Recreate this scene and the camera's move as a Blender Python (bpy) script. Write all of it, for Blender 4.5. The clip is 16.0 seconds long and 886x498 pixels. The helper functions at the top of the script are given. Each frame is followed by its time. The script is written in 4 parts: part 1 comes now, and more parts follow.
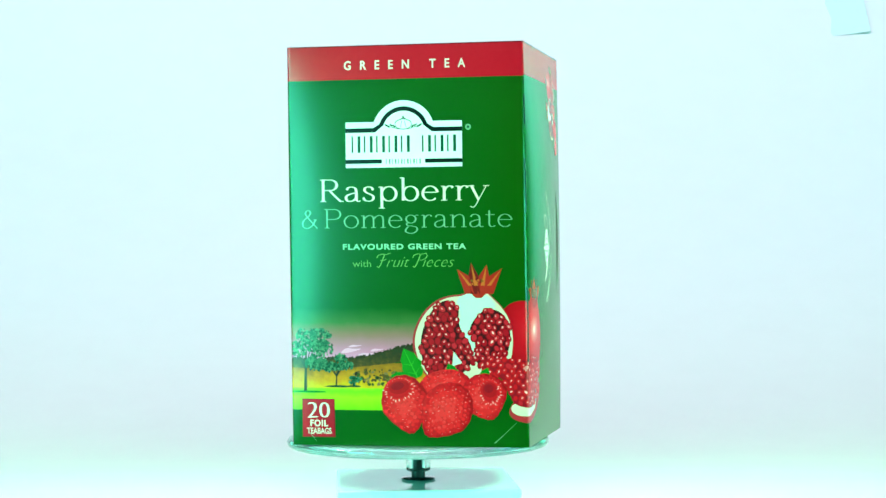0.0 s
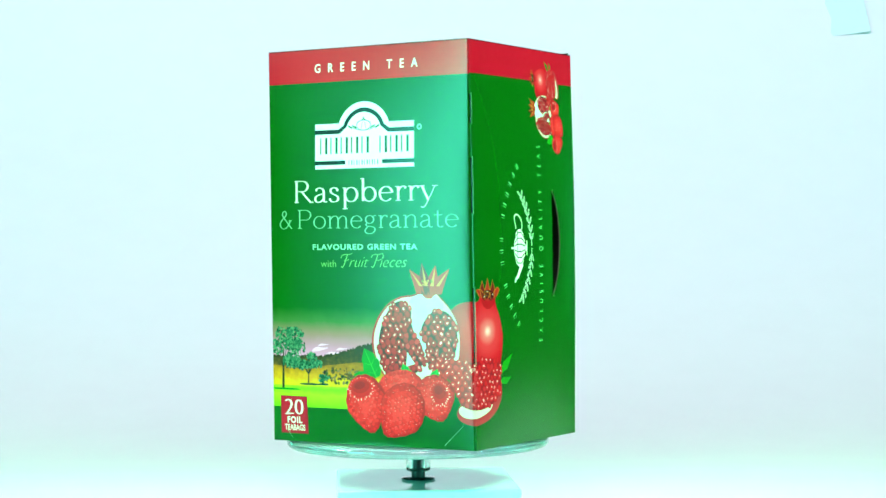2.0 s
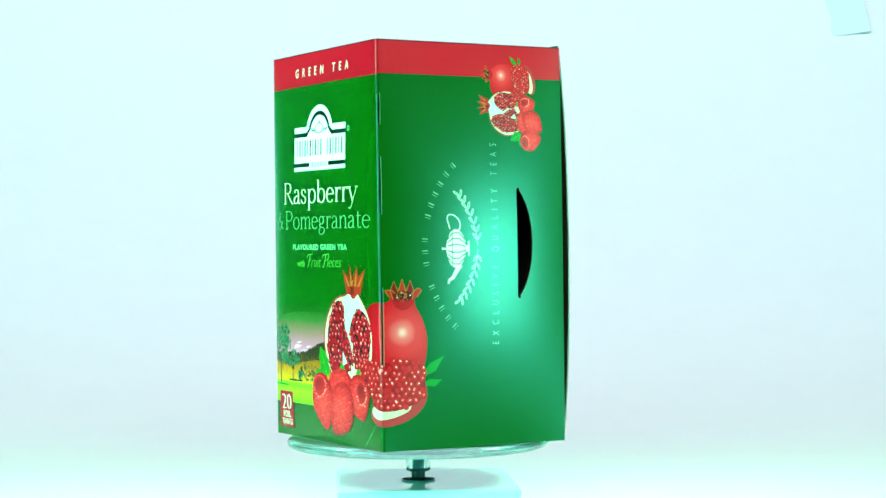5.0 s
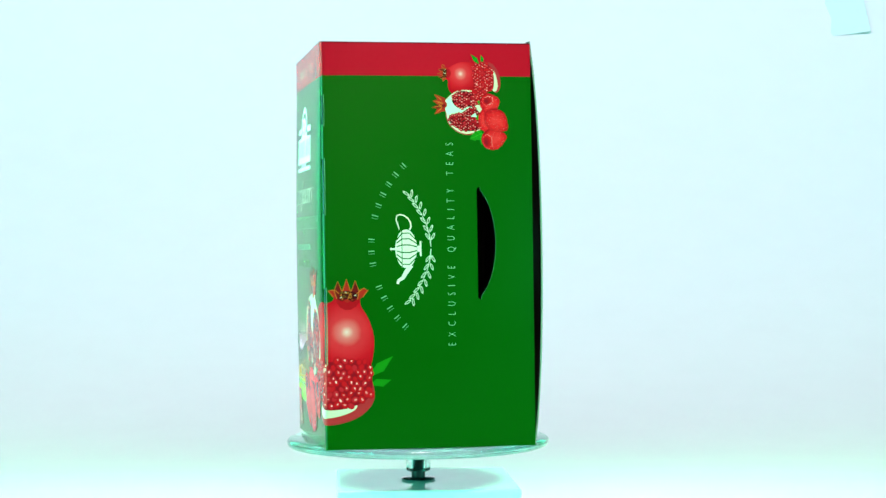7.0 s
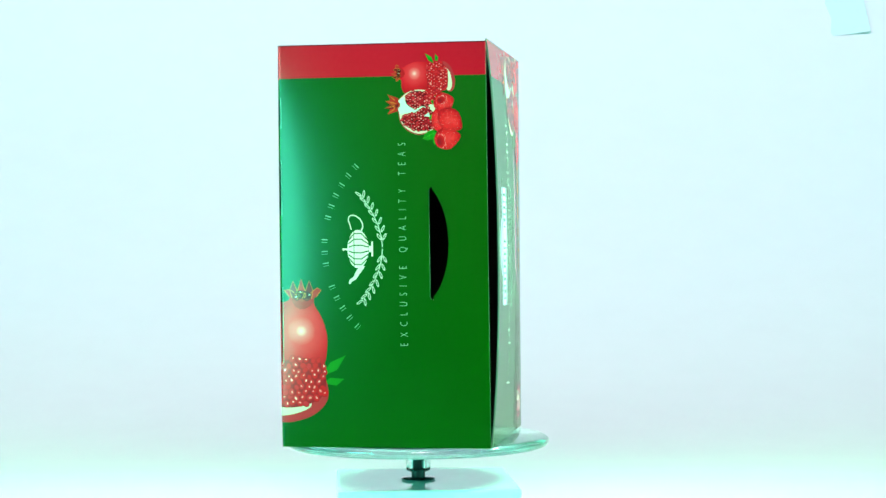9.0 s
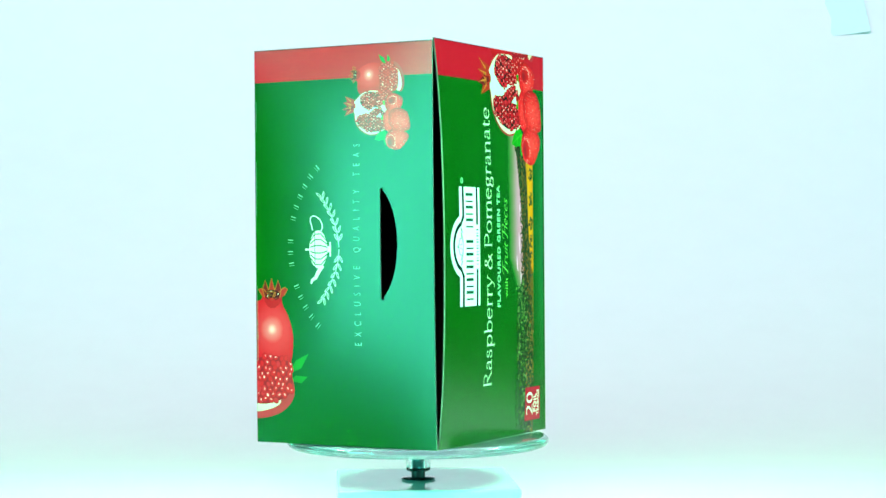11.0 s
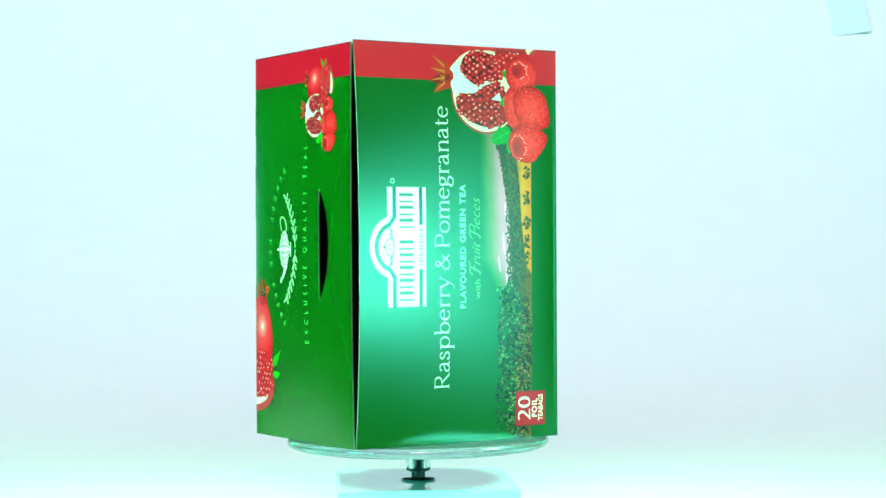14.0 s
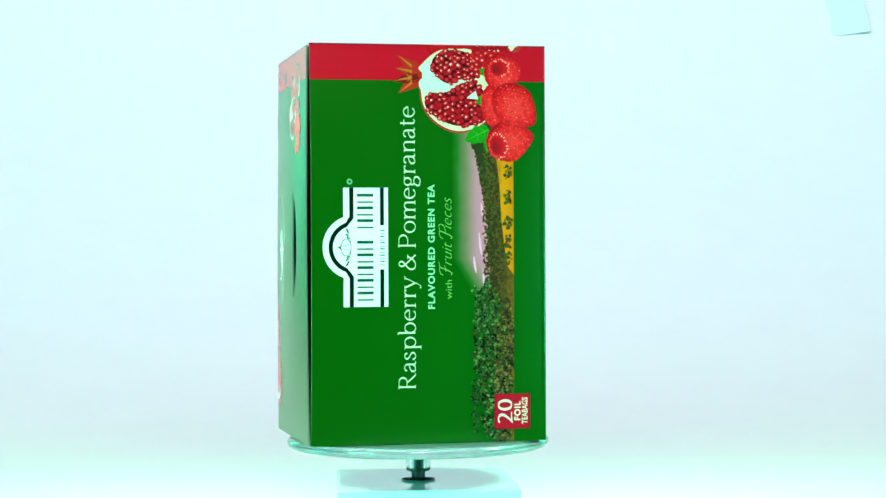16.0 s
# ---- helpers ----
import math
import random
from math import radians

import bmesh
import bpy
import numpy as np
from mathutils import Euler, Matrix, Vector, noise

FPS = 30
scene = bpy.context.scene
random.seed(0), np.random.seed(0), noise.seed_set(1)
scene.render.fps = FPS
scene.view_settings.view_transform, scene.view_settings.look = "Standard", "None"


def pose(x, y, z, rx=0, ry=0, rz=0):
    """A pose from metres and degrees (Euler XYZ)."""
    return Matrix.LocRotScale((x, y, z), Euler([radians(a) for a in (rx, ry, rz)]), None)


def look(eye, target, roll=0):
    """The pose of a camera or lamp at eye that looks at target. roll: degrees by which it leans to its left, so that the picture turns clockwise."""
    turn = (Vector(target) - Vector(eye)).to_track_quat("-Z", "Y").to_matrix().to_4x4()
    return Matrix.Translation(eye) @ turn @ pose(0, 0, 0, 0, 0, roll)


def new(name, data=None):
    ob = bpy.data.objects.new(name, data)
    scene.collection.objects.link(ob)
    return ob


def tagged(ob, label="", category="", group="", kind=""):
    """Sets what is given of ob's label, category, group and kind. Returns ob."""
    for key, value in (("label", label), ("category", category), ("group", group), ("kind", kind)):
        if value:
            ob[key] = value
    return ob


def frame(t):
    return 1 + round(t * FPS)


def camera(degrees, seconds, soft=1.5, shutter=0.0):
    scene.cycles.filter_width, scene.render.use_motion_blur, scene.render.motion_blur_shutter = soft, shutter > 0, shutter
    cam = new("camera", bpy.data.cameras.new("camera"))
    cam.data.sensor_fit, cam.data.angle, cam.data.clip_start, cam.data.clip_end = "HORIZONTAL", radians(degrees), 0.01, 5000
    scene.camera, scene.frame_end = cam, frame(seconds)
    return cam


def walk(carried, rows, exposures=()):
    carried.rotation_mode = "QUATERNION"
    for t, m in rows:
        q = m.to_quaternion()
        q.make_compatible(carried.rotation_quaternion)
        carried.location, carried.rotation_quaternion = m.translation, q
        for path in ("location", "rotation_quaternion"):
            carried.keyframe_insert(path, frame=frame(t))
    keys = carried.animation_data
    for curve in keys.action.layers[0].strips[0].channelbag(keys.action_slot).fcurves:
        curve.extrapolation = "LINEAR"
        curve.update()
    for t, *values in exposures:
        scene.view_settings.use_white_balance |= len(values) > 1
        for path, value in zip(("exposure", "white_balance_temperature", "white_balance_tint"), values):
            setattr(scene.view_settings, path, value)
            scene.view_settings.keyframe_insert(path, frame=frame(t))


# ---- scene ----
from mathutils import geometry

SECONDS = 16.0
AXIS_ANGLE, SPEED = -12.50, -9.696      # degrees, degrees a second

# ---- camera: it stands still ----
cam = camera(26.03, SECONDS, soft=1.5)
CAM_AT = Vector((0.0, -0.71886, 0.07131))
YAW, TILT, ROLL = 0.0122, -0.00243, -0.4045
way = Vector((math.sin(YAW) * math.cos(TILT), math.cos(YAW) * math.cos(TILT), math.sin(TILT)))
still = look(CAM_AT, CAM_AT + way, ROLL)
walk(cam, [(0.0, still), (SECONDS, still)])

# ---- light: two soft boxes in front, the other lamps added and unseen ----
world = bpy.data.worlds.new("studio_world")
world.use_nodes = True
world.node_tree.nodes["Background"].inputs[0].default_value = (0.55, 0.9, 1.0, 1)
world.node_tree.nodes["Background"].inputs[1].default_value = 0.02
scene.world = world
scene.view_settings.exposure = 0.0
SWEEP_Z, SWEEP_BACK, BEND = -0.050, 1.15, 0.85     # the sweep: floor level, rear plane, radius of its bend
BEND_AT, BEND_Z, SWEEP_FILL_TURN = SWEEP_BACK - BEND, SWEEP_Z + BEND, 66
TINT = (0.09, 1.0, 0.72)            # green-blue tint of the two soft boxes
RIM_FILL_TINT = (0.22, 1.0, 0.80)
SWEEP_TINT = (0.94, 0.90, 1.10)
FRONT_FILL_TINT = (1.42, 0.84, 0.90)
SIDE_FILL_TINT = (0.36, 1.08, 0.66)


def soft_box(name, eye, target, width, height, watts, tint=TINT):
    data = bpy.data.lights.new(name, "AREA")
    data.shape, data.size, data.size_y = "RECTANGLE", width, height
    data.energy, data.color = watts, tint
    ob = new(name, data)
    ob.matrix_world = look(eye, target)
    return ob


def around(angle, distance, z):
    a = radians(angle)
    return (distance * math.sin(a), -distance * math.cos(a), z)


soft_box("soft_box_left", around(-49, 0.85, 0.085), (0, 0, 0.07), 0.40, 0.40, 10.5)
soft_box("soft_box_right", around(60.5, 0.85, 0.055), (0, 0, 0.07), 0.17, 0.14, 4.6)
# Added unseen lamps at the rear: they brighten panels met at a grazing angle.
soft_box("rim_fill_left", (-0.61, 0.97, 0.16), (0, 0, 0.07), 0.28, 0.7, 1.3, RIM_FILL_TINT)
soft_box("rim_fill_right", (0.61, 0.97, 0.16), (0, 0, 0.07), 0.28, 0.7, 1.3, RIM_FILL_TINT)
# Added unseen lamp at the bend's centre, so that the sweep is evenly bright.
soft_box("sweep_fill", (0.0, BEND_AT, BEND_Z), (0.0, BEND_AT + math.sin(radians(SWEEP_FILL_TURN)), BEND_Z - math.cos(radians(SWEEP_FILL_TURN))), 1.8, 0.25, 11.1, SWEEP_TINT)
# Added unseen lamp, tinted red to lift reds and whites on facing panels.
soft_box("front_fill", (0.0, -1.12, 0.72), (0.0, -0.05, 0.07), 1.2, 0.4, 0.66, FRONT_FILL_TINT).data.spread = radians(30)
# Added unseen lamps, left and right: they lift panels turned about 45 degrees.
for side_x in (-0.95, 0.95):
    soft_box("side_fill", (side_x, -0.14, 0.80), (0.0, 0.0, 0.08), 0.4, 0.4, 1.45, SIDE_FILL_TINT).data.spread = radians(22)


# ---- materials ----
def lin(r, g, b):
    return tuple(((c / 255) / 12.92 if c <= 10 else ((c / 255 + 0.055) / 1.055) ** 2.4) for c in (r, g, b)) + (1.0,)


def base_material(name, colour, rough=0.4, metal=0.0):
    m = bpy.data.materials.new(name)
    m.use_nodes = True
    b = m.node_tree.nodes["Principled BSDF"]
    b.inputs["Base Color"].default_value = colour
    b.inputs["Roughness"].default_value = rough
    b.inputs["Metallic"].default_value = metal
    return m, m.node_tree.nodes, m.node_tree.links, b


def textured(name, colour, rough=0.4, metal=0.0, amount=0.08, scale=900.0, bump=0.05, spec=0.5, coarse=60.0):
    """A surface with a fine grain and broad unevenness of its colour and gloss."""
    m, n, l, b = base_material(name, colour, rough, metal)
    b.inputs["Specular IOR Level"].default_value = spec
    co = n.new("ShaderNodeTexCoord")
    fine, broad = n.new("ShaderNodeTexNoise"), n.new("ShaderNodeTexNoise")
    fine.inputs["Scale"].default_value, broad.inputs["Scale"].default_value = scale, coarse
    fine.inputs["Detail"].default_value = 3.0
    for t in (fine, broad):
        l.new(co.outputs["Object"], t.inputs["Vector"])
    add = n.new("ShaderNodeMath")
    add.operation = "ADD"
    l.new(fine.outputs["Fac"], add.inputs[0])
    l.new(broad.outputs["Fac"], add.inputs[1])
    span = n.new("ShaderNodeMapRange")
    span.inputs["From Min"].default_value, span.inputs["From Max"].default_value = 0.6, 1.4
    span.inputs["To Min"].default_value, span.inputs["To Max"].default_value = 1 - amount, 1 + amount
    l.new(add.outputs[0], span.inputs["Value"])
    mix = n.new("ShaderNodeVectorMath")
    mix.operation = "SCALE"
    mix.inputs[0].default_value = colour[:3]
    l.new(span.outputs[0], mix.inputs["Scale"])
    l.new(mix.outputs[0], b.inputs["Base Color"])
    gloss = n.new("ShaderNodeMapRange")
    gloss.inputs["To Min"].default_value, gloss.inputs["To Max"].default_value = rough * 0.9, rough * 1.1
    l.new(broad.outputs["Fac"], gloss.inputs["Value"])
    l.new(gloss.outputs[0], b.inputs["Roughness"])
    if bump:
        relief = n.new("ShaderNodeBump")
        relief.inputs["Strength"].default_value, relief.inputs["Distance"].default_value = bump, 0.0002
        l.new(fine.outputs["Fac"], relief.inputs["Height"])
        l.new(relief.outputs[0], b.inputs["Normal"])
    return m


CARD_ROUGH, CARD_SPEC = 0.24, 0.40


def ink(name, r, g, b, amount=0.05):
    return textured(name, lin(r, g, b), CARD_ROUGH, amount=amount, scale=2500.0, bump=0.006, spec=CARD_SPEC, coarse=45.0)


def ramp_ink(name, stops, mode="y", centre=(0.0, 0.0), size=1.0, breakup=0.0, breakup_scale=30.0, fade=None):
    """An ink whose colour runs along the print's own y axis, or outwards from a centre; lengths in millimetres.
    fade: the two x between which it runs out into its last colour."""
    m, n, l, b = base_material(name, (1, 1, 1, 1), CARD_ROUGH)
    b.inputs["Specular IOR Level"].default_value = CARD_SPEC
    uv = n.new("ShaderNodeUVMap")
    uv.uv_map = "print"
    shift = n.new("ShaderNodeMapping")
    shift.inputs["Location"].default_value = (-centre[0] / size, -centre[1] / size, 0)
    shift.inputs["Scale"].default_value = (100 / size, 100 / size, 1)
    l.new(uv.outputs[0], shift.inputs["Vector"])
    if mode == "y":
        part_of = n.new("ShaderNodeSeparateXYZ")
        l.new(shift.outputs[0], part_of.inputs[0])
        value = part_of.outputs["Y"]
        if fade:
            gone = n.new("ShaderNodeMapRange")
            gone.inputs["From Min"].default_value, gone.inputs["From Max"].default_value = fade[0] / size, fade[1] / size
            gone.inputs["To Min"].default_value, gone.inputs["To Max"].default_value = 1.0, 0.0
            l.new(part_of.outputs["X"], gone.inputs["Value"])
            both = n.new("ShaderNodeMath")
            l.new(value, both.inputs[0])
            l.new(gone.outputs[0], both.inputs[1])
            value = both.outputs[0]
    else:
        length = n.new("ShaderNodeVectorMath")
        length.operation = "LENGTH"
        l.new(shift.outputs[0], length.inputs[0])
        value = length.outputs["Value"]
    grain = n.new("ShaderNodeTexNoise")
    grain.inputs["Scale"].default_value = breakup_scale
    grain.inputs["Detail"].default_value = 4.0
    l.new(uv.outputs[0], grain.inputs["Vector"])
    centred = n.new("ShaderNodeMath")
    centred.operation = "MULTIPLY_ADD"
    centred.inputs[1].default_value, centred.inputs[2].default_value = breakup, -breakup / 2
    l.new(grain.outputs["Fac"], centred.inputs[0])
    add = n.new("ShaderNodeMath")
    l.new(value, add.inputs[0])
    l.new(centred.outputs[0], add.inputs[1])
    ramp = n.new("ShaderNodeValToRGB")
    e = ramp.color_ramp.elements
    while len(e) < len(stops):
        e.new(0.5)
    for k, (at, colour) in zip(e, stops):
        k.position, k.color = at, lin(*colour)
    l.new(add.outputs[0], ramp.inputs["Fac"])
    l.new(ramp.outputs["Color"], b.inputs["Base Color"])
    return m


def berry_ink(name, centre, size):
    """Raspberry red that deepens towards the berry's edge, broken into round cells about two millimetres wide."""
    m = ramp_ink(name, [(0.0, (246, 56, 54)), (0.3, (240, 36, 38)), (0.75, (220, 16, 26)), (0.95, (202, 10, 20)), (1.0, (178, 8, 18))], "radial", centre, size, 0.12, 60.0)
    n, l = m.node_tree.nodes, m.node_tree.links
    uv, ramp, b = n["UV Map"], n["Color Ramp"], n["Principled BSDF"]
    cells = n.new("ShaderNodeTexVoronoi")
    cells.inputs["Scale"].default_value = 60.0
    l.new(uv.outputs[0], cells.inputs["Vector"])
    span = n.new("ShaderNodeMapRange")
    span.inputs["From Min"].default_value, span.inputs["From Max"].default_value = 0.1, 0.6
    span.inputs["To Min"].default_value, span.inputs["To Max"].default_value = 1.34, 0.84
    l.new(cells.outputs["Distance"], span.inputs["Value"])
    mix = n.new("ShaderNodeVectorMath")
    mix.operation = "SCALE"
    l.new(ramp.outputs["Color"], mix.inputs[0])
    l.new(span.outputs[0], mix.inputs["Scale"])
    l.new(mix.outputs[0], b.inputs["Base Color"])
    return m


GREEN_RGB = (0, 74, 1)
GREEN = ink("green_card", *GREEN_RGB, amount=0.03)
RED = ink("red_band_ink", 200, 8, 30, amount=0.03)
FOLD_SHADE = ink("fold_shade_ink", 96, 12, 24)
TAG_RED = ink("tag_red_ink", 186, 12, 34)
WHITE = ink("white_ink", 246, 246, 242)
CREAM = ink("cream_ink", 236, 212, 198)
SILVER = ink("silver_ink", 206, 206, 188)
MINT = ink("mint_ink", 112, 164, 128)
PALE_MINT = ink("pale_mint_ink", 140, 192, 158)
SCRIPT = ink("script_ink", 112, 166, 84)
BLACK = ink("black_ink", 6, 22, 16)
DARK_GREEN = ink("dark_green_ink", 30, 72, 50)
# The shade inside the closed box is put into this near-black colour.
INSIDE_SHADE = textured("shaded_card_inside", (0.022, 0.022, 0.02, 1), 0.9, amount=0.1, spec=0.1)
RAW_EDGE = textured("raw_card_edge", (0.16, 0.24, 0.17, 1), 0.8, amount=0.1)


# ---- building helpers ----
def part(name, bm, material, parent, label=""):
    mesh = bpy.data.meshes.new(name)
    bm.to_mesh(mesh)
    bm.free()
    mesh.materials.append(material)
    ob = new(name, mesh)
    ob.parent = parent
    return tagged(ob, label)


def lathe(profile, steps=64, cap=False):
    """Turns a profile of (radius, z) about the z axis."""
    bm = bmesh.new()
    rings = []
    for r, z in profile:
        if r < 1e-7:
            rings.append([bm.verts.new((0, 0, z))] * steps)
        else:
            rings.append([bm.verts.new((r * math.cos(2 * math.pi * i / steps), r * math.sin(2 * math.pi * i / steps), z)) for i in range(steps)])
    for a, b in zip(rings, rings[1:]):
        for i in range(steps):
            j = (i + 1) % steps
            corners = []
            for v in (a[i], a[j], b[j], b[i]):
                if v not in corners:
                    corners.append(v)
            if len(corners) > 2:
                bm.faces.new(corners)
    for f in bm.faces:
        f.smooth = True
    bmesh.ops.recalc_face_normals(bm, faces=bm.faces)
    return bm


def sharp(ob, angle=35):
    ob.data.set_sharp_from_angle(angle=radians(angle))
    return ob


# ---- the white sweep and the dark room behind the camera ----
def sweep():
    bm = bmesh.new()
    z0, half, depth = SWEEP_Z, 0.49, SWEEP_BACK
    line = [(-0.08, z0), (0.1, z0)]
    r = BEND
    for i in range(0, 37):
        a = radians(90 * i / 36)
        line.append((depth - r + r * math.sin(a), z0 + r - r * math.cos(a)))
    line += [(depth, 1.0), (depth, 1.3)]
    rows = [[bm.verts.new((x, y, z)) for x in np.linspace(-half, half, 15)] for y, z in line]
    for a, b in zip(rows, rows[1:]):
        for i in range(14):
            bm.faces.new((a[i], a[i + 1], b[i + 1], b[i])).smooth = True
    return bm


SWEEP = textured("white_sweep_paper", (0.80, 0.82, 0.83, 1), 0.75, amount=0.015, scale=40.0, coarse=2.5, bump=0.02, spec=0.2)
back = part("backdrop", sweep(), SWEEP, None)
back.modifiers.new("thickness", "SOLIDIFY").thickness = 0.003
tagged(back, "seamless white paper sweep, brightly lit behind the turntable", "backdrop", kind="structure")


def paper_sheet():
    bm = bmesh.new()
    rows = []
    for i in range(7):
        z = 0.251 + 0.10 * i / 6
        a = math.acos((BEND - (z - SWEEP_Z)) / BEND)
        y = BEND_AT + BEND * math.sin(a)
        off = 0.0007
        left, right = 0.358 - 0.004 * i / 6, 0.395 - 0.001 * i / 6
        rows.append([(x, y - off * math.sin(a), z + off * math.cos(a) + (x - 0.37) * 0.12) for x in (left, (left + right) / 2, right)])
    grid = [[bm.verts.new(p) for p in r] for r in rows]
    for a, b in zip(grid, grid[1:]):
        for i in range(2):
            bm.faces.new((a[i], a[i + 1], b[i + 1], b[i]))
    return bm


PAPER = textured("pale_cyan_paper", (0.66, 0.83, 0.83, 1), 0.8, amount=0.01, scale=200.0, coarse=20.0, spec=0.2)
sheet = part("paper_sheet", paper_sheet(), PAPER, None)
sheet.modifiers.new("thickness", "SOLIDIFY").thickness = 0.0003
tagged(sheet, "small pale cyan paper sheet stuck to the white sweep", "paper sheet")

ROOM = textured("dark_studio_wall", (0.012, 0.016, 0.017, 1), 0.85, amount=0.1, scale=30.0, coarse=3.0)


def slab(name, size, at, material, label, category):
    bm = bmesh.new()
    bmesh.ops.create_cube(bm, size=1.0)
    bmesh.ops.scale(bm, vec=size, verts=bm.verts)
    ob = part(name, bm, material, None)
    ob.location = at
    return tagged(ob, label, category, kind="structure")


# Added unseen reflector: its mint colour turns grazing reflections on the box green.
MINT_REFLECTOR = textured("mint_reflector", (0.04, 0.80, 0.44, 1), 0.8, amount=0.04, scale=30.0, coarse=3.0, spec=0.2)
slab("reflector_wall_north", (2.8, 0.05, 1.45), (0, 1.20, 0.625), MINT_REFLECTOR, "unseen mint green wall, added to tint the box's reflections", "wall")
slab("wall_south", (2.8, 0.05, 1.45), (0, -1.45, 0.625), ROOM, "plain dark studio wall", "wall")
slab("wall_west", (0.05, 2.65, 1.45), (-1.35, -0.1, 0.625), ROOM, "plain dark studio wall", "wall")
slab("wall_east", (0.05, 2.65, 1.45), (1.35, -0.1, 0.625), ROOM, "plain dark studio wall", "wall")
slab("ceiling", (2.8, 2.75, 0.05), (0, -0.1, 1.40), ROOM, "plain dark studio ceiling", "ceiling")
slab("floor", (2.8, 2.75, 0.04), (0, -0.1, -0.075), ROOM, "plain dark studio floor", "floor")

# ---- turntable ----
STAND_X = -0.0011
turntable = tagged(new("turntable"), "display turntable with clear glass disc on a pale acrylic base", "turntable")
turntable.location = (STAND_X, 0, -0.0475)
BASE_TOP = -0.0168 + 0.0475


def clear(name, colour, rough, ior):
    m, n, l, b = base_material(name, colour, rough)
    b.inputs["Transmission Weight"].default_value = 1.0
    b.inputs["IOR"].default_value = ior
    return m


GLASS = clear("clear_glass", (0.80, 0.95, 0.98, 1), 0.06, 1.45)
GLASS.node_tree.nodes["Principled BSDF"].inputs["Transmission Weight"].default_value = 0.9
CLEAR = clear("clear_acrylic", (0.66, 0.80, 0.82, 1), 0.02, 1.5)
BUSH = textured("black_plastic", (0.012, 0.016, 0.016, 1), 0.35)
CHROME = textured("dark_chrome", (0.20, 0.23, 0.24, 1), 0.12, 1.0, amount=0.05, bump=0.0)
ACRYLIC = textured("pale_acrylic", lin(192, 238, 235), 0.08, amount=0.02, scale=300.0, bump=0.0, spec=0.6)


def rounded_block(w, d, h, bevel):
    bm = bmesh.new()
    bmesh.ops.create_cube(bm, size=1.0)
    bmesh.ops.scale(bm, vec=(w, d, h), verts=bm.verts)
    bmesh.ops.translate(bm, vec=(0, 0, h / 2), verts=bm.verts)
    bmesh.ops.bevel(bm, geom=list(bm.edges), offset=bevel, segments=3, affect="EDGES", profile=0.5)
    return bm


base = part("base", rounded_block(0.066, 0.070, BASE_TOP, 0.0010), ACRYLIC, turntable, "pale translucent acrylic block")
base.matrix_basis = pose(0.0025, 0.0025, 0, 0, 0, 3.0)
flange = part("flange", lathe([(0, 0.0), (0.0062, 0.0), (0.0065, 0.0003), (0.0060, 0.0007), (0.0024, 0.0011), (0, 0.0011)]), CHROME, turntable, "thin chrome washer")
flange.location = (0, 0, BASE_TOP + 0.0002)


def keyed_shaft():
    bm = lathe([(0, 0.0), (0.0021, 0.0), (0.00225, 0.0002), (0.00225, 0.0126), (0, 0.0126)], 48)
    for v in bm.verts:
        v.co.x = min(v.co.x, 0.0016)
    return bm


platter = part("platter", lathe([(0, 0), (0.0470, 0), (0.0482, 0.0004), (0.0489, 0.0012), (0.0491, 0.0021), (0.0488, 0.0030), (0.0480, 0.0037), (0.0470, 0.0040), (0, 0.0040)], 128), GLASS, turntable, "round clear glass disc")
platter.location = (0, 0, 0.0475 - 0.0041)
shaft = part("shaft", keyed_shaft(), CHROME, platter, "dark polished steel shaft")
shaft.location = (0, 0, -0.0126)
collar = part("collar", lathe([(0.0024, 0), (0.0043, 0), (0.0046, 0.0003), (0.0046, 0.0087), (0.0024, 0.0087), (0.0024, 0)], 48), CLEAR, platter, "clear acrylic collar")
collar.location = (0, 0, -0.0088)
ring = part("collar_ring", lathe([(0.0026, 0), (0.0041, 0), (0.0047, 0.0004), (0.0046, 0.0007), (0.0040, 0.0003), (0.0026, 0.0003), (0.0026, 0)], 48), CHROME, platter, "thin dark steel ring")
ring.location = (0, 0, -0.0094)
bushing = part("bushing", lathe([(0, 0), (0.0024, 0), (0.0026, 0.0003), (0.0026, 0.0019), (0.0023, 0.0022), (0, 0.0022)], 48), BUSH, turntable, "short black bushing")
bushing.location = (0, 0, BASE_TOP + 0.0012)
for ob in (platter, shaft, collar, flange, ring, bushing):
    sharp(ob)

# ---- tea box ----
W, D, H = 85.69, 74.53, 142.0           # millimetres
OX, OY = 5.08, -4.33
LEAN_X, LEAN_Y, TWIST = -0.77, -0.56, -0.0098
WIDE = {"A": W, "B": D, "C": W, "D": D}
FROM = {"A": 0.0, "B": 0.0, "C": 0.9, "D": 0.0}     # the rear sheet sits a little past its fold
TILL = {"A": W, "B": D, "C": W + 1.7, "D": D}
TALL = {"A": H, "B": H, "C": H + 0.8, "D": H}
FREE_EDGES = {"B": (0, 1), "C": (1, 0)}  # edges where the card is open, not folded
tea_box = tagged(new("tea_box"), "glossy green and red cardboard tea box on a glass disc", "box")


def flat_point(face, u, v, out):
    """A point of a panel: u from its left edge, v from the base, out from its plane, millimetres; gives metres."""
    if face == "A":
        x, y = OX - W / 2 + u, OY - D / 2 - out
    elif face == "B":
        x, y = OX + W / 2 + out, OY - D / 2 + u
    elif face == "C":
        x, y = OX + W / 2 - u, OY + D / 2 + out
    else:
        x, y = OX - W / 2 - out - 1.7 * (1 - u / D), OY + D / 2 - u
    k = v / H
    x, y = x + LEAN_X * k, y + LEAN_Y * k
    c, s = math.cos(TWIST * k), math.sin(TWIST * k)
    return Vector((x * c - y * s, x * s + y * c, v)) / 1000


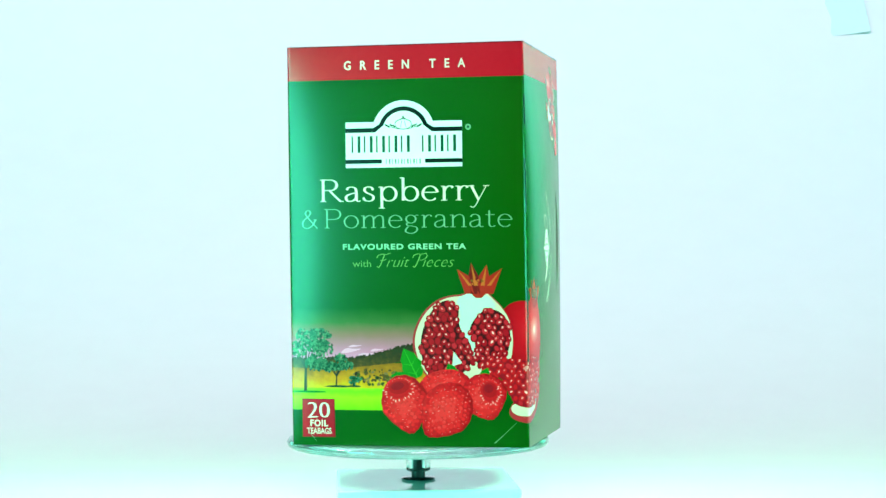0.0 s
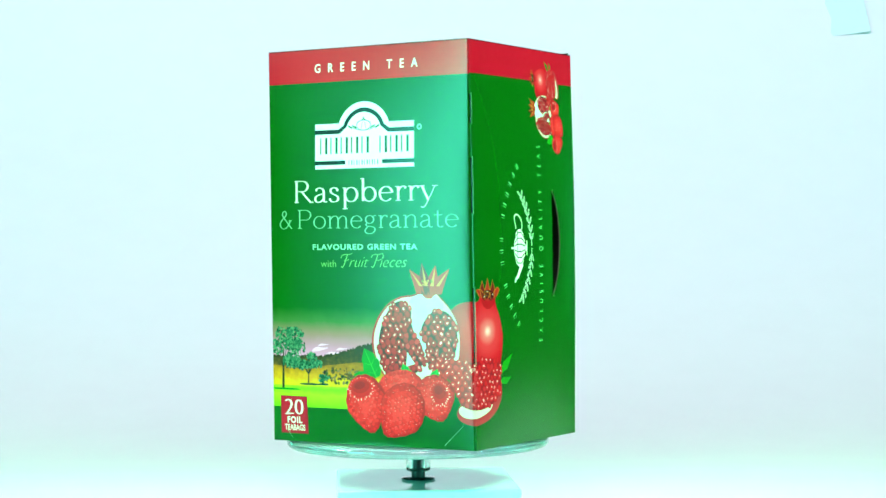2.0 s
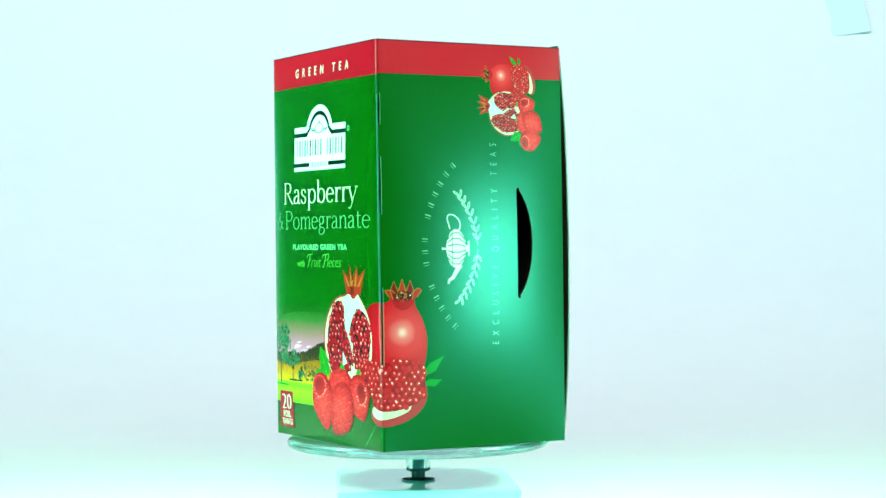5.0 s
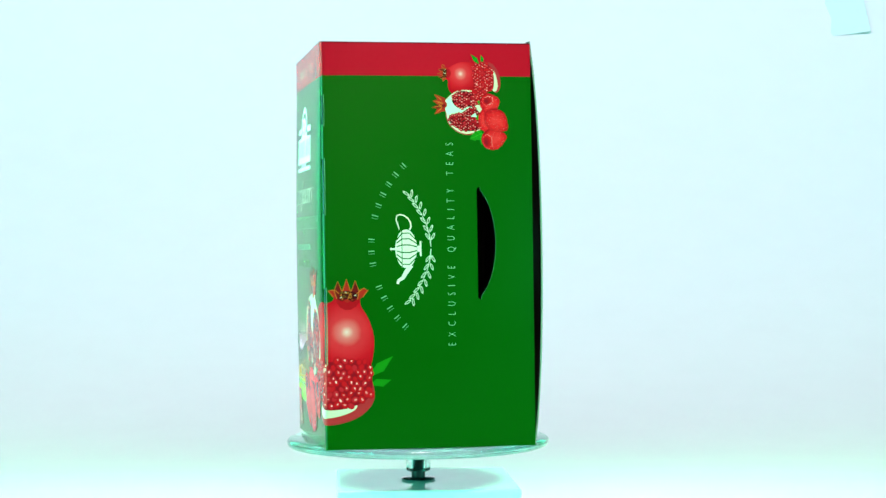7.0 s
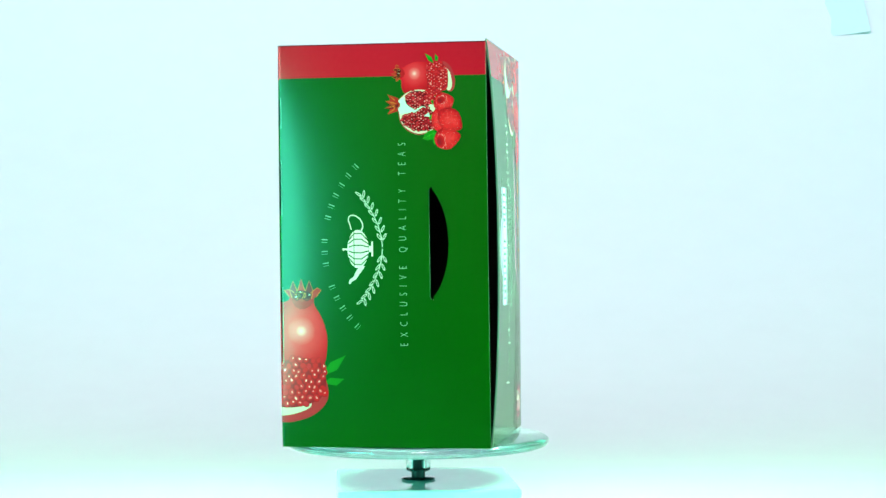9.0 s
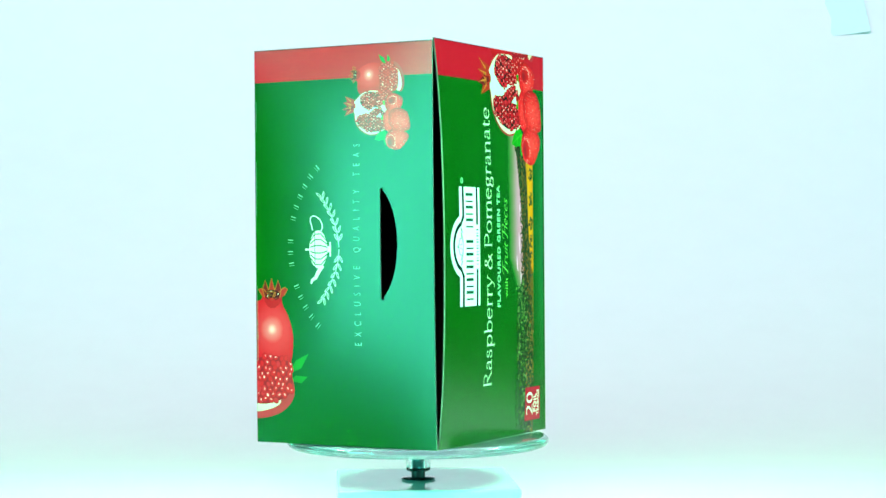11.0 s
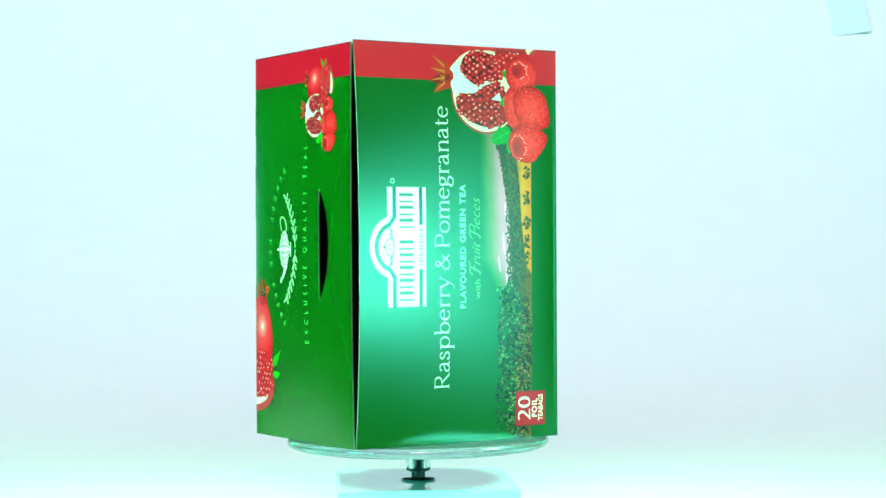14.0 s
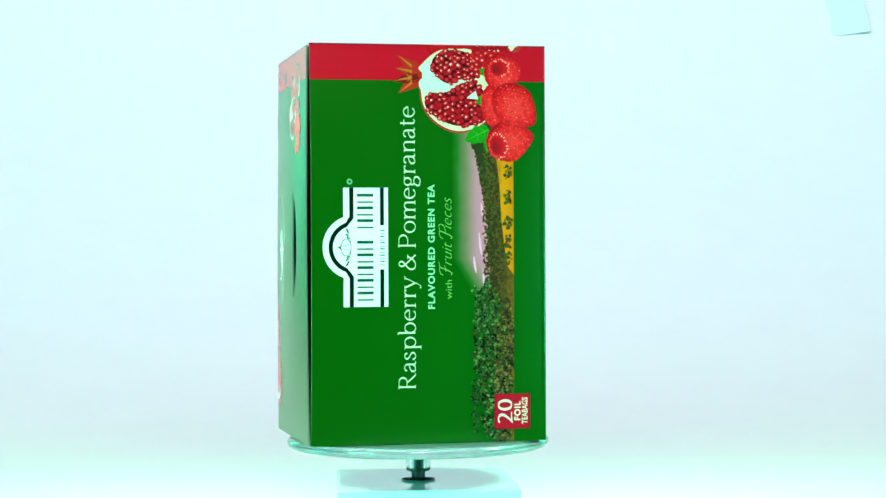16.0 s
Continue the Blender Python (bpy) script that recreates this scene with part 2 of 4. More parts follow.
def swell(face, u, v):
    """How far the card bows out of its plane."""
    s, q = 2 * u / WIDE[face] - 1, 2 * v / H - 1
    q, s = max(-1.0, min(1.0, q)), max(-1.0, min(1.0, s))
    if face == "C":
        return 0.3 + 2.8 * (1 - q * q) ** 0.85 * (1 - (s + 1) / 2) + 0.7 * (1 - q ** 4) * (1 - max(s, 0.0) ** 6)
    high = {"A": 2.2, "B": 2.8, "D": 1.2}[face]
    if face == "B":
        return high * (1 - q * q) * (0.8 * (1 - s * s) + 0.2 * (1 - max(-s, 0.0) ** 8))
    return high * (1 - q * q) * (0.45 * (1 - s * s) + 0.55 * (1 - s ** 8))


def surf(face, u, v, out=0.0):
    r = 0.8
    drop = 0.0
    free = FREE_EDGES.get(face, (0, 0))
    for edge, gap in ((0, u - FROM[face]), (1, TILL[face] - u)):
        if not free[edge] and gap < r:
            drop += r - math.sqrt(max(0.0, r * r - (r - max(gap, 0)) ** 2))
    return flat_point(face, u, v, out + swell(face, u, v) - drop)


def surf_normal(face, u, v):
    e = 0.12
    a, b = surf(face, min(u + e, TILL[face]), v), surf(face, max(u - e, FROM[face]), v)
    c, d = surf(face, u, min(v + e, TALL[face])), surf(face, u, max(v - e, 0))
    return (a - b).cross(c - d).normalized()


def split(poly, axis, at):
    """Cuts a convex polygon along u = at or v = at: the part below and the part above."""
    low, high = [], []
    for p, q in zip(poly, poly[1:] + poly[:1]):
        dp, dq = p[axis] - at, q[axis] - at
        if dp <= 0:
            low.append(p)
        if dp >= 0:
            high.append(p)
        if dp * dq < 0:
            t = dp / (dp - dq)
            m = tuple(a + (b - a) * t for a, b in zip(p, q))
            low.append(m), high.append(m)
    return (low if len(low) > 2 else []), (high if len(high) > 2 else [])


class Print:
    """Flat shapes laid on a panel; x0, y0, turn and scale place the print's own axes on it."""

    def __init__(self, face, x0=0.0, y0=0.0, turn=0.0, scale=1.0, window=None):
        self.face, self.at, self.scale = face, (x0, y0), scale
        self.c, self.s = math.cos(radians(turn)), math.sin(radians(turn))
        self.window = window or (FROM[face], 0.0, TILL[face], TALL[face])
        self.polys, self.used = [], []

    def place(self, x, y):
        x, y = x * self.scale, y * self.scale
        return self.at[0] + x * self.c - y * self.s, self.at[1] + x * self.s + y * self.c

    def triangles(self, tris, material, layer):
        if material not in self.used:
            self.used.append(material)
        slot = self.used.index(material)
        for tri in tris:
            poly = [(*self.place(x, y), x, y) for x, y in tri]
            area = sum(p[0] * q[1] - q[0] * p[1] for p, q in zip(poly, poly[1:] + poly[:1]))
            if abs(area) < 1e-9:
                continue
            if area < 0:
                poly.reverse()
            pieces = [poly]
            for axis in (0, 1):
                lo, hi = self.window[axis], self.window[axis + 2]
                pieces = [split(p, axis, lo)[1] for p in pieces if p]
                pieces = [split(p, axis, hi)[0] for p in pieces if p]
                cuts = [i * 2.5 for i in range(1, 60)]
                if axis == 0:
                    wide, near = TILL[self.face], FROM[self.face]
                    for gap in (0.15, 0.4, 0.8, 1.6, 3.3, 4.1, 5.8, 6.6):
                        cuts += [near + gap, wide - gap]
                for at in sorted(cuts):
                    done = []
                    for p in pieces:
                        if p:
                            span = [k[axis] for k in p]
                            done += split(p, axis, at) if min(span) < at - 1e-6 and max(span) > at + 1e-6 else (p,)
                    pieces = done
            self.polys += [(p, slot, layer) for p in pieces if len(p) > 2]

    def poly(self, points, material, layer, holes=()):
        loops = [[Vector((x, y, 0)) for x, y in loop] for loop in (points, *holes)]
        flat = [(p.x, p.y) for loop in loops for p in loop]
        self.triangles([[flat[i] for i in tri] for tri in geometry.tessellate_polygon(loops)], material, layer)

    def disc(self, x, y, rx, ry, material, layer, turn=0.0, steps=10):
        c, s = math.cos(radians(turn)), math.sin(radians(turn))
        ring = [(rx * math.cos(2 * math.pi * i / steps), ry * math.sin(2 * math.pi * i / steps)) for i in range(steps)]
        ring = [(x + a * c - b * s, y + a * s + b * c) for a, b in ring]
        self.triangles([[ring[0], ring[i], ring[i + 1]] for i in range(1, steps - 1)], material, layer)

    def bar(self, x0, y0, x1, y1, material, layer):
        self.triangles([[(x0, y0), (x1, y0), (x1, y1)], [(x0, y0), (x1, y1), (x0, y1)]], material, layer)

    def stroke(self, points, width, material, layer, taper=1.0):
        n = len(points)
        sides = []
        for i, (x, y) in enumerate(points):
            (ax, ay), (bx, by) = points[max(i - 1, 0)], points[min(i + 1, n - 1)]
            dx, dy = bx - ax, by - ay
            length = math.hypot(dx, dy) or 1.0
            w = width / 2 * (1 + (taper - 1) * i / (n - 1))
            sides.append(((x - dy / length * w, y + dx / length * w), (x + dy / length * w, y - dx / length * w)))
        for (a, b), (c, d) in zip(sides, sides[1:]):
            self.triangles([[a, b, d], [a, d, c]], material, layer)

    def build(self, name, parent, label="", step=0.004, under=0.012):
        verts, faces, slots, normals, uvs = [], [], [], [], []
        known = {}
        for poly, slot, layer in self.polys:
            face = []
            for u, v, x, y in poly:
                key = (round(u, 4), round(v, 4), layer)
                if key not in known:
                    known[key] = len(verts)
                    verts.append(surf(self.face, u, v, under + layer * step * min(1.0, self.scale)))
                    normals.append(surf_normal(self.face, u, v))
                    uvs.append((x / 100, y / 100))
                if known[key] not in face:
                    face.append(known[key])
            if len(face) > 2:
                faces.append(face)
                slots.append(slot)
        mesh = bpy.data.meshes.new(name)
        mesh.from_pydata(verts, [], faces)
        for m in self.used:
            mesh.materials.append(m)
        layer = mesh.uv_layers.new(name="print")
        for loop in mesh.loops:
            layer.data[loop.index].uv = uvs[loop.vertex_index]
        for p, slot in zip(mesh.polygons, slots):
            p.material_index, p.use_smooth = slot, True
        mesh.normals_split_custom_set_from_vertices(normals)
        ob = new(name, mesh)
        ob.parent = parent
        return tagged(ob, label)


def arc(cx, cy, rx, ry, a0, a1, steps):
    return [(cx + rx * math.cos(radians(a0 + (a1 - a0) * i / steps)), cy + ry * math.sin(radians(a0 + (a1 - a0) * i / steps))) for i in range(steps + 1)]


def panel(name, face, holes=(), label=""):
    """A sheet of card half a millimetre thick with the printed ground outside and a shade-dark inside."""
    outer = Print(face)
    near, wide, tall = FROM[face], TILL[face], TALL[face]
    outer.poly([(near, 0), (wide, 0), (wide, tall), (near, tall)], GREEN, 0, holes)
    ob = outer.build(name, tea_box, label, under=0.0)
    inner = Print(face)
    inner.poly([(near, 0), (wide, 0), (wide, tall), (near, tall)], INSIDE_SHADE, 0, holes)
    inner.build("lining", ob, "inside of the card, coloured dark for its shade", under=-0.55)
    bm = bmesh.new()
    span = wide - near
    loops = [[(near + span * i / 20, 0) for i in range(20)] + [(wide, tall * i / 30) for i in range(30)] + [(wide - span * i / 20, tall) for i in range(20)] + [(near, tall - tall * i / 30) for i in range(30)]]
    for loop in (*loops, *holes):
        a = [bm.verts.new(surf(face, u, v, 0.0)) for u, v in loop]
        b = [bm.verts.new(surf(face, u, v, -0.55)) for u, v in loop]
        for i in range(len(loop)):
            j = (i + 1) % len(loop)
            bm.faces.new((a[i], a[j], b[j], b[i]))
    part("cut_edge", bm, RAW_EDGE, ob, "bare cut edge of the card")
    return ob


SLOT = [(54.2, 52.6 + 38 * i / 14) for i in range(15)] + [(54.6, 91.0), (55.5, 91.2)] + arc(50.0, 71.6, 10.9, 21.5, 60, -60, 20) + [(55.5, 51.8), (54.6, 52.0)]
front = panel("front_panel", "A", label="glossy green card panel with printed artwork")
side = panel("side_panel", "B", (SLOT,), label="glossy green card panel with a cut thumb slot")
rear = panel("rear_panel", "C", label="bowed glossy green card panel coming away at its edge")
blank = panel("blank_panel", "D", label="plain glossy green card panel")


def lid(name, v):
    bm = bmesh.new()
    ring = [surf(f, WIDE[f] * i / 6, v, -0.6) for f in "ABCD" for i in range(6)]
    a = [bm.verts.new(p) for p in ring]
    b = [bm.verts.new(p + Vector((0, 0, 0.0005 if v < 70 else -0.0005))) for p in ring]
    bm.faces.new(a), bm.faces.new(b)
    for i in range(len(a)):
        j = (i + 1) % len(a)
        bm.faces.new((a[i], a[j], b[j], b[i]))
    bmesh.ops.recalc_face_normals(bm, faces=bm.faces)
    return part(name, bm, RED if v > 70 else GREEN, tea_box)


lid("top_flap", H - 0.4)
lid("bottom_flap", 0.3)
for face, owner in (("A", front), ("B", side), ("C", rear), ("D", blank)):
    band = Print(face)
    band.bar(0, 129.8 if face != "B" else 130.2, TILL[face], TALL[face], RED, 1)
    # Painted shade: a dark line where the top fold curves away.
    band.bar(0, TALL[face] - 0.4, TILL[face], TALL[face], FOLD_SHADE, 2)
    band.build("red_band", owner, "crimson printed band")

# ---- printed artwork: colours ----
R_BERRY = [ink("raspberry_ink", 238, 26, 32), ink("raspberry_ink_light", 246, 44, 46), ink("raspberry_ink_deep", 216, 16, 26)]
BERRY_SKINS = [berry_ink("raspberry_skin_" + n, c, r) for n, c, r in (("back", (55, 23), 10.5), ("left", (40, 13), 11.0), ("right", (69, 16), 9.6), ("front", (54, 13.5), 11.2))]
R_EDGE = ink("raspberry_ink_edge", 190, 12, 22)
R_DARK = ink("raspberry_ink_dark", 132, 10, 24)
R_HOLLOW = ink("raspberry_ink_hollow", 158, 12, 26)
SHINE = ink("pink_highlight_ink", 240, 132, 126)
FLECK = ink("pale_fleck_ink", 250, 186, 176)
A_BASE = ink("aril_ground_ink", 74, 6, 14)
ARILS = [ink("aril_ink", 186, 10, 26), ink("aril_ink_deep", 140, 6, 18), ink("aril_ink_light", 214, 28, 40)]
FLESH = ink("pith_ink", 226, 200, 172)
PITH = ink("pale_pith_ink", 208, 216, 196)
RIND = ink("rind_ink", 190, 40, 46)
SEPALS = [ink("sepal_ink", 186, 34, 24), ink("sepal_ink_light", 208, 98, 34), ink("sepal_ink_deep", 118, 16, 16)]
SEED_BROWN = ink("stamen_ink", 120, 78, 24)
LEAVES = [ink("leaf_ink", 22, 118, 16), ink("leaf_ink_light", 50, 150, 30)]
WHOLE = ramp_ink("pomegranate_skin_ink", [(0.0, (250, 176, 172)), (0.10, (244, 104, 104)), (0.26, (234, 42, 50)), (0.52, (218, 14, 28)), (0.8, (190, 6, 18)), (1.0, (146, 4, 14))], "radial", (93.4, 41.0), 20.0, 0.07, 16.0)
SKY_A = ramp_ink("sunset_ink_front", [(0.0, (232, 128, 172)), (0.22, (206, 112, 142)), (0.45, (158, 100, 92)), (0.72, (60, 98, 42)), (1.0, GREEN_RGB)], "y", (0, 0), 18.0, 0.10, 18.0)
SKY_C = ramp_ink("sunset_ink_rear", [(0.0, (222, 120, 158)), (0.35, (196, 116, 138)), (0.62, (118, 104, 80)), (0.85, (36, 92, 30)), (1.0, GREEN_RGB)], "y", (0, 9.0), 14.0, 0.10, 18.0, (43, 66))
LIME = ramp_ink("meadow_ink", [(0.0, (122, 180, 8)), (0.5, (168, 206, 20)), (0.75, (120, 176, 20)), (1.0, (196, 190, 26))], "y", (0, 0), 9.0, 0.5, 14.0)
GOLD = ramp_ink("field_ink", [(0.0, (222, 168, 14)), (0.4, (212, 128, 14)), (0.8, (160, 92, 20)), (1.0, (110, 70, 24))], "y", (0, 0), 9.0, 0.9, 30.0)
WOOD = ramp_ink("wooded_hill_ink", [(0.0, (112, 72, 24)), (0.35, (76, 54, 22)), (0.7, (56, 42, 20)), (1.0, (46, 48, 24))], "y", (0, 0), 10.0, 1.2, 60.0)
YELLOW = ramp_ink("yellow_field_ink", [(0.0, (216, 112, 6)), (0.6, (222, 124, 8)), (1.0, (170, 96, 16))], "y", (0, 0), 7.0, 0.9, 25.0)
CLOUD = ink("cloud_ink", 240, 152, 190)
FOLIAGE = [ink("foliage_ink", 38, 84, 58), ink("foliage_ink_mid", 54, 100, 70), ink("foliage_ink_dark", 26, 58, 38), ink("foliage_ink_light", 80, 120, 86)]
EARTH = [ink("undergrowth_ink", 92, 62, 26), ink("undergrowth_ink_dark", 54, 38, 20), ink("undergrowth_ink_pale", 132, 92, 54), ink("undergrowth_ink_green", 62, 72, 24)]
GROVE = [ink("grove_ink", 30, 62, 24), ink("grove_ink_mid", 50, 84, 34), ink("grove_ink_dark", 10, 28, 10), ink("grove_ink_light", 96, 120, 66)]
TRUNK = ink("trunk_ink", 52, 44, 26)


def glyphs(body, bold=0.0, spacing=1.0):
    """The letters of a line as flat triangles, baseline at 0, in units of the type's size."""
    data = bpy.data.curves.new("type", "FONT")
    data.body, data.size, data.offset, data.space_character, data.resolution_u = body, 1.0, bold, spacing, 4
    ob = new("type", data)
    mesh = bpy.data.meshes.new_from_object(ob.evaluated_get(bpy.context.evaluated_depsgraph_get()))
    mesh.calc_loop_triangles()
    tris = [[tuple(mesh.vertices[i].co[:2]) for i in t.vertices] for t in mesh.loop_triangles]
    bpy.data.objects.remove(ob)
    bpy.data.curves.remove(data)
    bpy.data.meshes.remove(mesh)
    return tris


CAP = max(p[1] for t in glyphs("H") for p in t)


def line(pr, body, x0, x1, y0, cap, material, layer, bold=0.0, spacing=1.0, slant=0.0):
    tris = glyphs(body, bold, spacing)
    xs = [p[0] for t in tris for p in t]
    lo, hi = min(xs), max(xs)
    k, h = (x1 - x0) / (hi - lo), cap / CAP
    pr.triangles([[(x0 + (x - lo) * k + slant * y * h, y0 + y * h) for x, y in t] for t in tris], material, layer)


def bars(pr, counts, x0, x1, y0, y1, material, layer, thick=0.32, gap=0.7):
    """A word mark as plain upright bars, two to a letter."""
    total = sum(counts) + gap * (len(counts) - 1)
    cell = (x1 - x0) / total
    x = x0
    for word in counts:
        for _ in range(word):
            pr.bar(x + cell * 0.12, y0, x + cell * (0.12 + thick * 0.55), y1, material, layer)
            pr.bar(x + cell * (0.85 - thick), y0, x + cell * 0.85, y1, material, layer)
            x += cell
        x += cell * gap


# ---- printed artwork: pictures ----
def inside(points, x, y):
    hit = False
    for (ax, ay), (bx, by) in zip(points, points[1:] + points[:1]):
        if (ay > y) != (by > y) and x < (bx - ax) * (y - ay) / (by - ay) + ax:
            hit = not hit
    return hit


def smooth(points, rounds=2):
    """Rounds off a closed outline by cutting its corners."""
    for _ in range(rounds):
        out = []
        for (ax, ay), (bx, by) in zip(points, points[1:] + points[:1]):
            out += [(ax * 0.75 + bx * 0.25, ay * 0.75 + by * 0.25), (ax * 0.25 + bx * 0.75, ay * 0.25 + by * 0.75)]
        points = out
    return points


def shrink(points, k, dx=0.0, dy=0.0):
    cx, cy = sum(p[0] for p in points) / len(points), sum(p[1] for p in points) / len(points)
    return [(cx + (x - cx) * k + dx, cy + (y - cy) * k + dy) for x, y in points]


def aril_patch(pr, outline, layer, rng, size=1.4, ground=None, seeds=None):
    """Packed seeds, each with a small bright fleck."""
    pr.poly(smooth(outline, 2), ground or A_BASE, layer)
    xs, ys = [p[0] for p in outline], [p[1] for p in outline]
    y, row = min(ys), 0
    while y < max(ys):
        x = min(xs) + (row % 2) * size * 0.9
        while x < max(xs):
            px, py = x + rng.uniform(-0.35, 0.35) * size, y + rng.uniform(-0.3, 0.3) * size
            if inside(outline, px, py):
                turn, big = rng.uniform(30, 150), size * rng.uniform(0.8, 1.15)
                low = layer + 1 + row % 2
                pr.disc(px, py, big, big * 0.82, R_EDGE if seeds else ARILS[1], low, turn, 9)
                pr.disc(px + 0.05 * big, py + 0.08 * big, big * 0.82, big * 0.62, rng.choice(seeds or (ARILS[0], ARILS[0], ARILS[2])), low + 0.4, turn, 9)
                if rng.random() < 0.7:
                    k = big * rng.uniform(0.24, 0.42)
                    pr.disc(px + rng.uniform(-0.25, 0.25) * big, py + rng.uniform(0.0, 0.3) * big, k, k * 0.6, rng.choice((SHINE, SHINE, FLECK)), layer + 3, turn + rng.uniform(-30, 30), 7)
            x += size * 1.75
        y += size * 1.35
        row += 1


def crown(pr, x, y, wide, high, layer, rng):
    """The dry, pointed calyx of a pomegranate."""
    pr.poly(smooth([(x - wide * 0.14, y - high * 0.12), (x + wide * 0.14, y - high * 0.12), (x + wide * 0.26, y + high * 0.4), (x, y + high * 0.5), (x - wide * 0.26, y + high * 0.4)], 1), SEPALS[0], layer)
    for i, (lean, tall) in enumerate(((-0.5, 0.86), (-0.17, 1.08), (0.2, 1.0), (0.56, 0.88))):
        tip = (x + lean * wide, y + tall * high)
        root = x + lean * wide * 0.42
        pr.poly([(root - wide * 0.11, y + high * 0.02), (root + wide * 0.11, y + high * 0.02), (root + wide * (0.12 + lean * 0.25), y + high * 0.62), tip, (root + wide * (lean * 0.25 - 0.12), y + high * 0.62)], SEPALS[(0, 2, 0, 0)[i]], layer + 1)
        pr.poly([(root - wide * 0.03, y + high * 0.3), (root + wide * 0.06, y + high * 0.3), tip], SEPALS[1], layer + 2)
    for _ in range(14):
        pr.disc(x + rng.uniform(-0.16, 0.16) * wide, y + high * rng.uniform(0.2, 0.56), 0.5, 0.3, rng.choice((SEED_BROWN, SEPALS[1], SEPALS[2])), layer + 3, rng.uniform(0, 180), 6)


def half_pomegranate(pr, rng):
    rind = [(44.7, 36), (45.6, 41.5), (48.5, 47), (53, 51.3), (58, 53.3), (63.5, 53.6), (66, 55.5), (71, 55.5), (73.5, 53), (77.5, 49), (80.2, 44), (81, 37.5), (80, 30), (76, 24), (62, 21), (51, 23), (46.5, 29)]
    pr.poly(smooth(rind, 2), RIND, 11)
    pr.poly(smooth(shrink(rind, 0.972, 0.3, -0.2), 2), FLESH, 12)
    pr.poly(smooth([(60.5, 52.2), (66.5, 54.5), (72, 53.5), (75.5, 49.5), (72, 46.5), (67, 40), (68.5, 33), (66.8, 30.5), (63.6, 36.5), (61.5, 42), (62.5, 47.5)], 1), PITH, 13)
    aril_patch(pr, [(47.6, 37), (49.4, 43.6), (53, 49.4), (57.6, 52.2), (62, 49.2), (61.4, 44.5), (62.8, 40), (66.2, 36), (66.4, 29), (60, 24), (50, 25), (48.2, 30.5)], 14, rng)
    aril_patch(pr, [(64.8, 41), (68.2, 46.6), (72.6, 49.0), (77.6, 47.0), (79.8, 42), (79.8, 36), (77, 29), (70, 27), (66.8, 31), (67.6, 37)], 14, rng)
    pr.poly([(59.6, 33.6), (62.6, 29.6), (59.0, 28.4)], PITH, 18)
    crown(pr, 68.9, 53.6, 15.0, 10.4, 15, rng)


def whole_pomegranate(pr, rng):
    skin = [(76, 46), (79, 50.2), (84, 51.6), (88.4, 51.0), (89.8, 54.0), (98.2, 53.6), (98.2, 50.0), (100.6, 46.8), (102.6, 41.5), (103.1, 37), (102.2, 30), (99, 22), (80, 22), (77, 34)]
    pr.poly(smooth(skin, 2), WHOLE, 7)
    pr.poly(smooth([(89.6, 54.8), (98.6, 54.2), (97.8, 50.4), (94, 48.2), (90.4, 50.0)], 1), R_EDGE, 8)
    for i, (x, y) in enumerate(((88.6, 55.6), (90.6, 58.6), (93.6, 59.4), (96.6, 58.8), (99.6, 56.2))):
        root = 94.1 + (x - 94.1) * 0.62
        low = 53.0 - 1.2 * (1 - ((x - 94.1) / 6.0) ** 2)
        petal = [(root - 1.7, low + 0.3), (root, low - 0.6), (root + 1.7, low + 0.3), (x + 1.3, 55.4), (x, y), (x - 1.3, 55.4)]
        pr.poly(petal, SEPALS[2] if i in (1, 3) else SEPALS[0], 9 + 0.3 * (i % 2))
        pr.stroke([petal[2], petal[3], petal[4], petal[5], petal[0]], 0.28, SEPALS[1], 9.8)
    pr.disc(94.2, 53.8, 3.3, 1.5, A_BASE, 10.2, -6, 14)
    for _ in range(22):
        pr.disc(94.2 + rng.uniform(-2.7, 2.7), 53.8 + rng.uniform(-1.1, 1.2), 0.4, 0.2, rng.choice((SEED_BROWN, SEPALS[1], SEED_BROWN, FLESH)), 11, rng.uniform(0, 180), 6)


def pomegranate_slice(pr, rng):
    for x, y, tx, ty in ((100.5, 25, 109.5, 32.5), (100.8, 22.5, 108.8, 24.2)):
        pr.poly([(x, y), ((x + tx) / 2 + 1.2, (y + ty) / 2 - 1.5), (tx, ty), ((x + tx) / 2 - 1.2, (y + ty) / 2 + 1.2)], LEAVES[0], 10)
    rind = [(78.2, 12.6), (80.4, 9.6), (86, 8.4), (92, 9.2), (98, 11.4), (102.4, 15.6), (103.2, 20), (101.5, 26), (96, 26), (82, 18)]
    pr.poly(smooth(rind, 2), RIND, 17)
    pr.poly(smooth([(79.4, 12.6), (83, 10.8), (90, 11.4), (97, 14.0), (96.5, 17), (86, 16), (80, 15.4)], 2), FLESH, 18)
    aril_patch(pr, [(69, 30.5), (75, 31.5), (80, 31), (86.5, 30.2), (93, 31.8), (101, 30.4), (102.4, 24), (101.8, 18.4), (97, 15.4), (90, 13.6), (81, 14.4), (79, 19), (76.5, 25), (70, 25.5)], 19, rng, 1.4, R_HOLLOW, (ARILS[2], R_BERRY[2], R_BERRY[2]))
    pr.disc(85.2, 27.9, 1.2, 0.7, SHINE, 23, 20, 9)


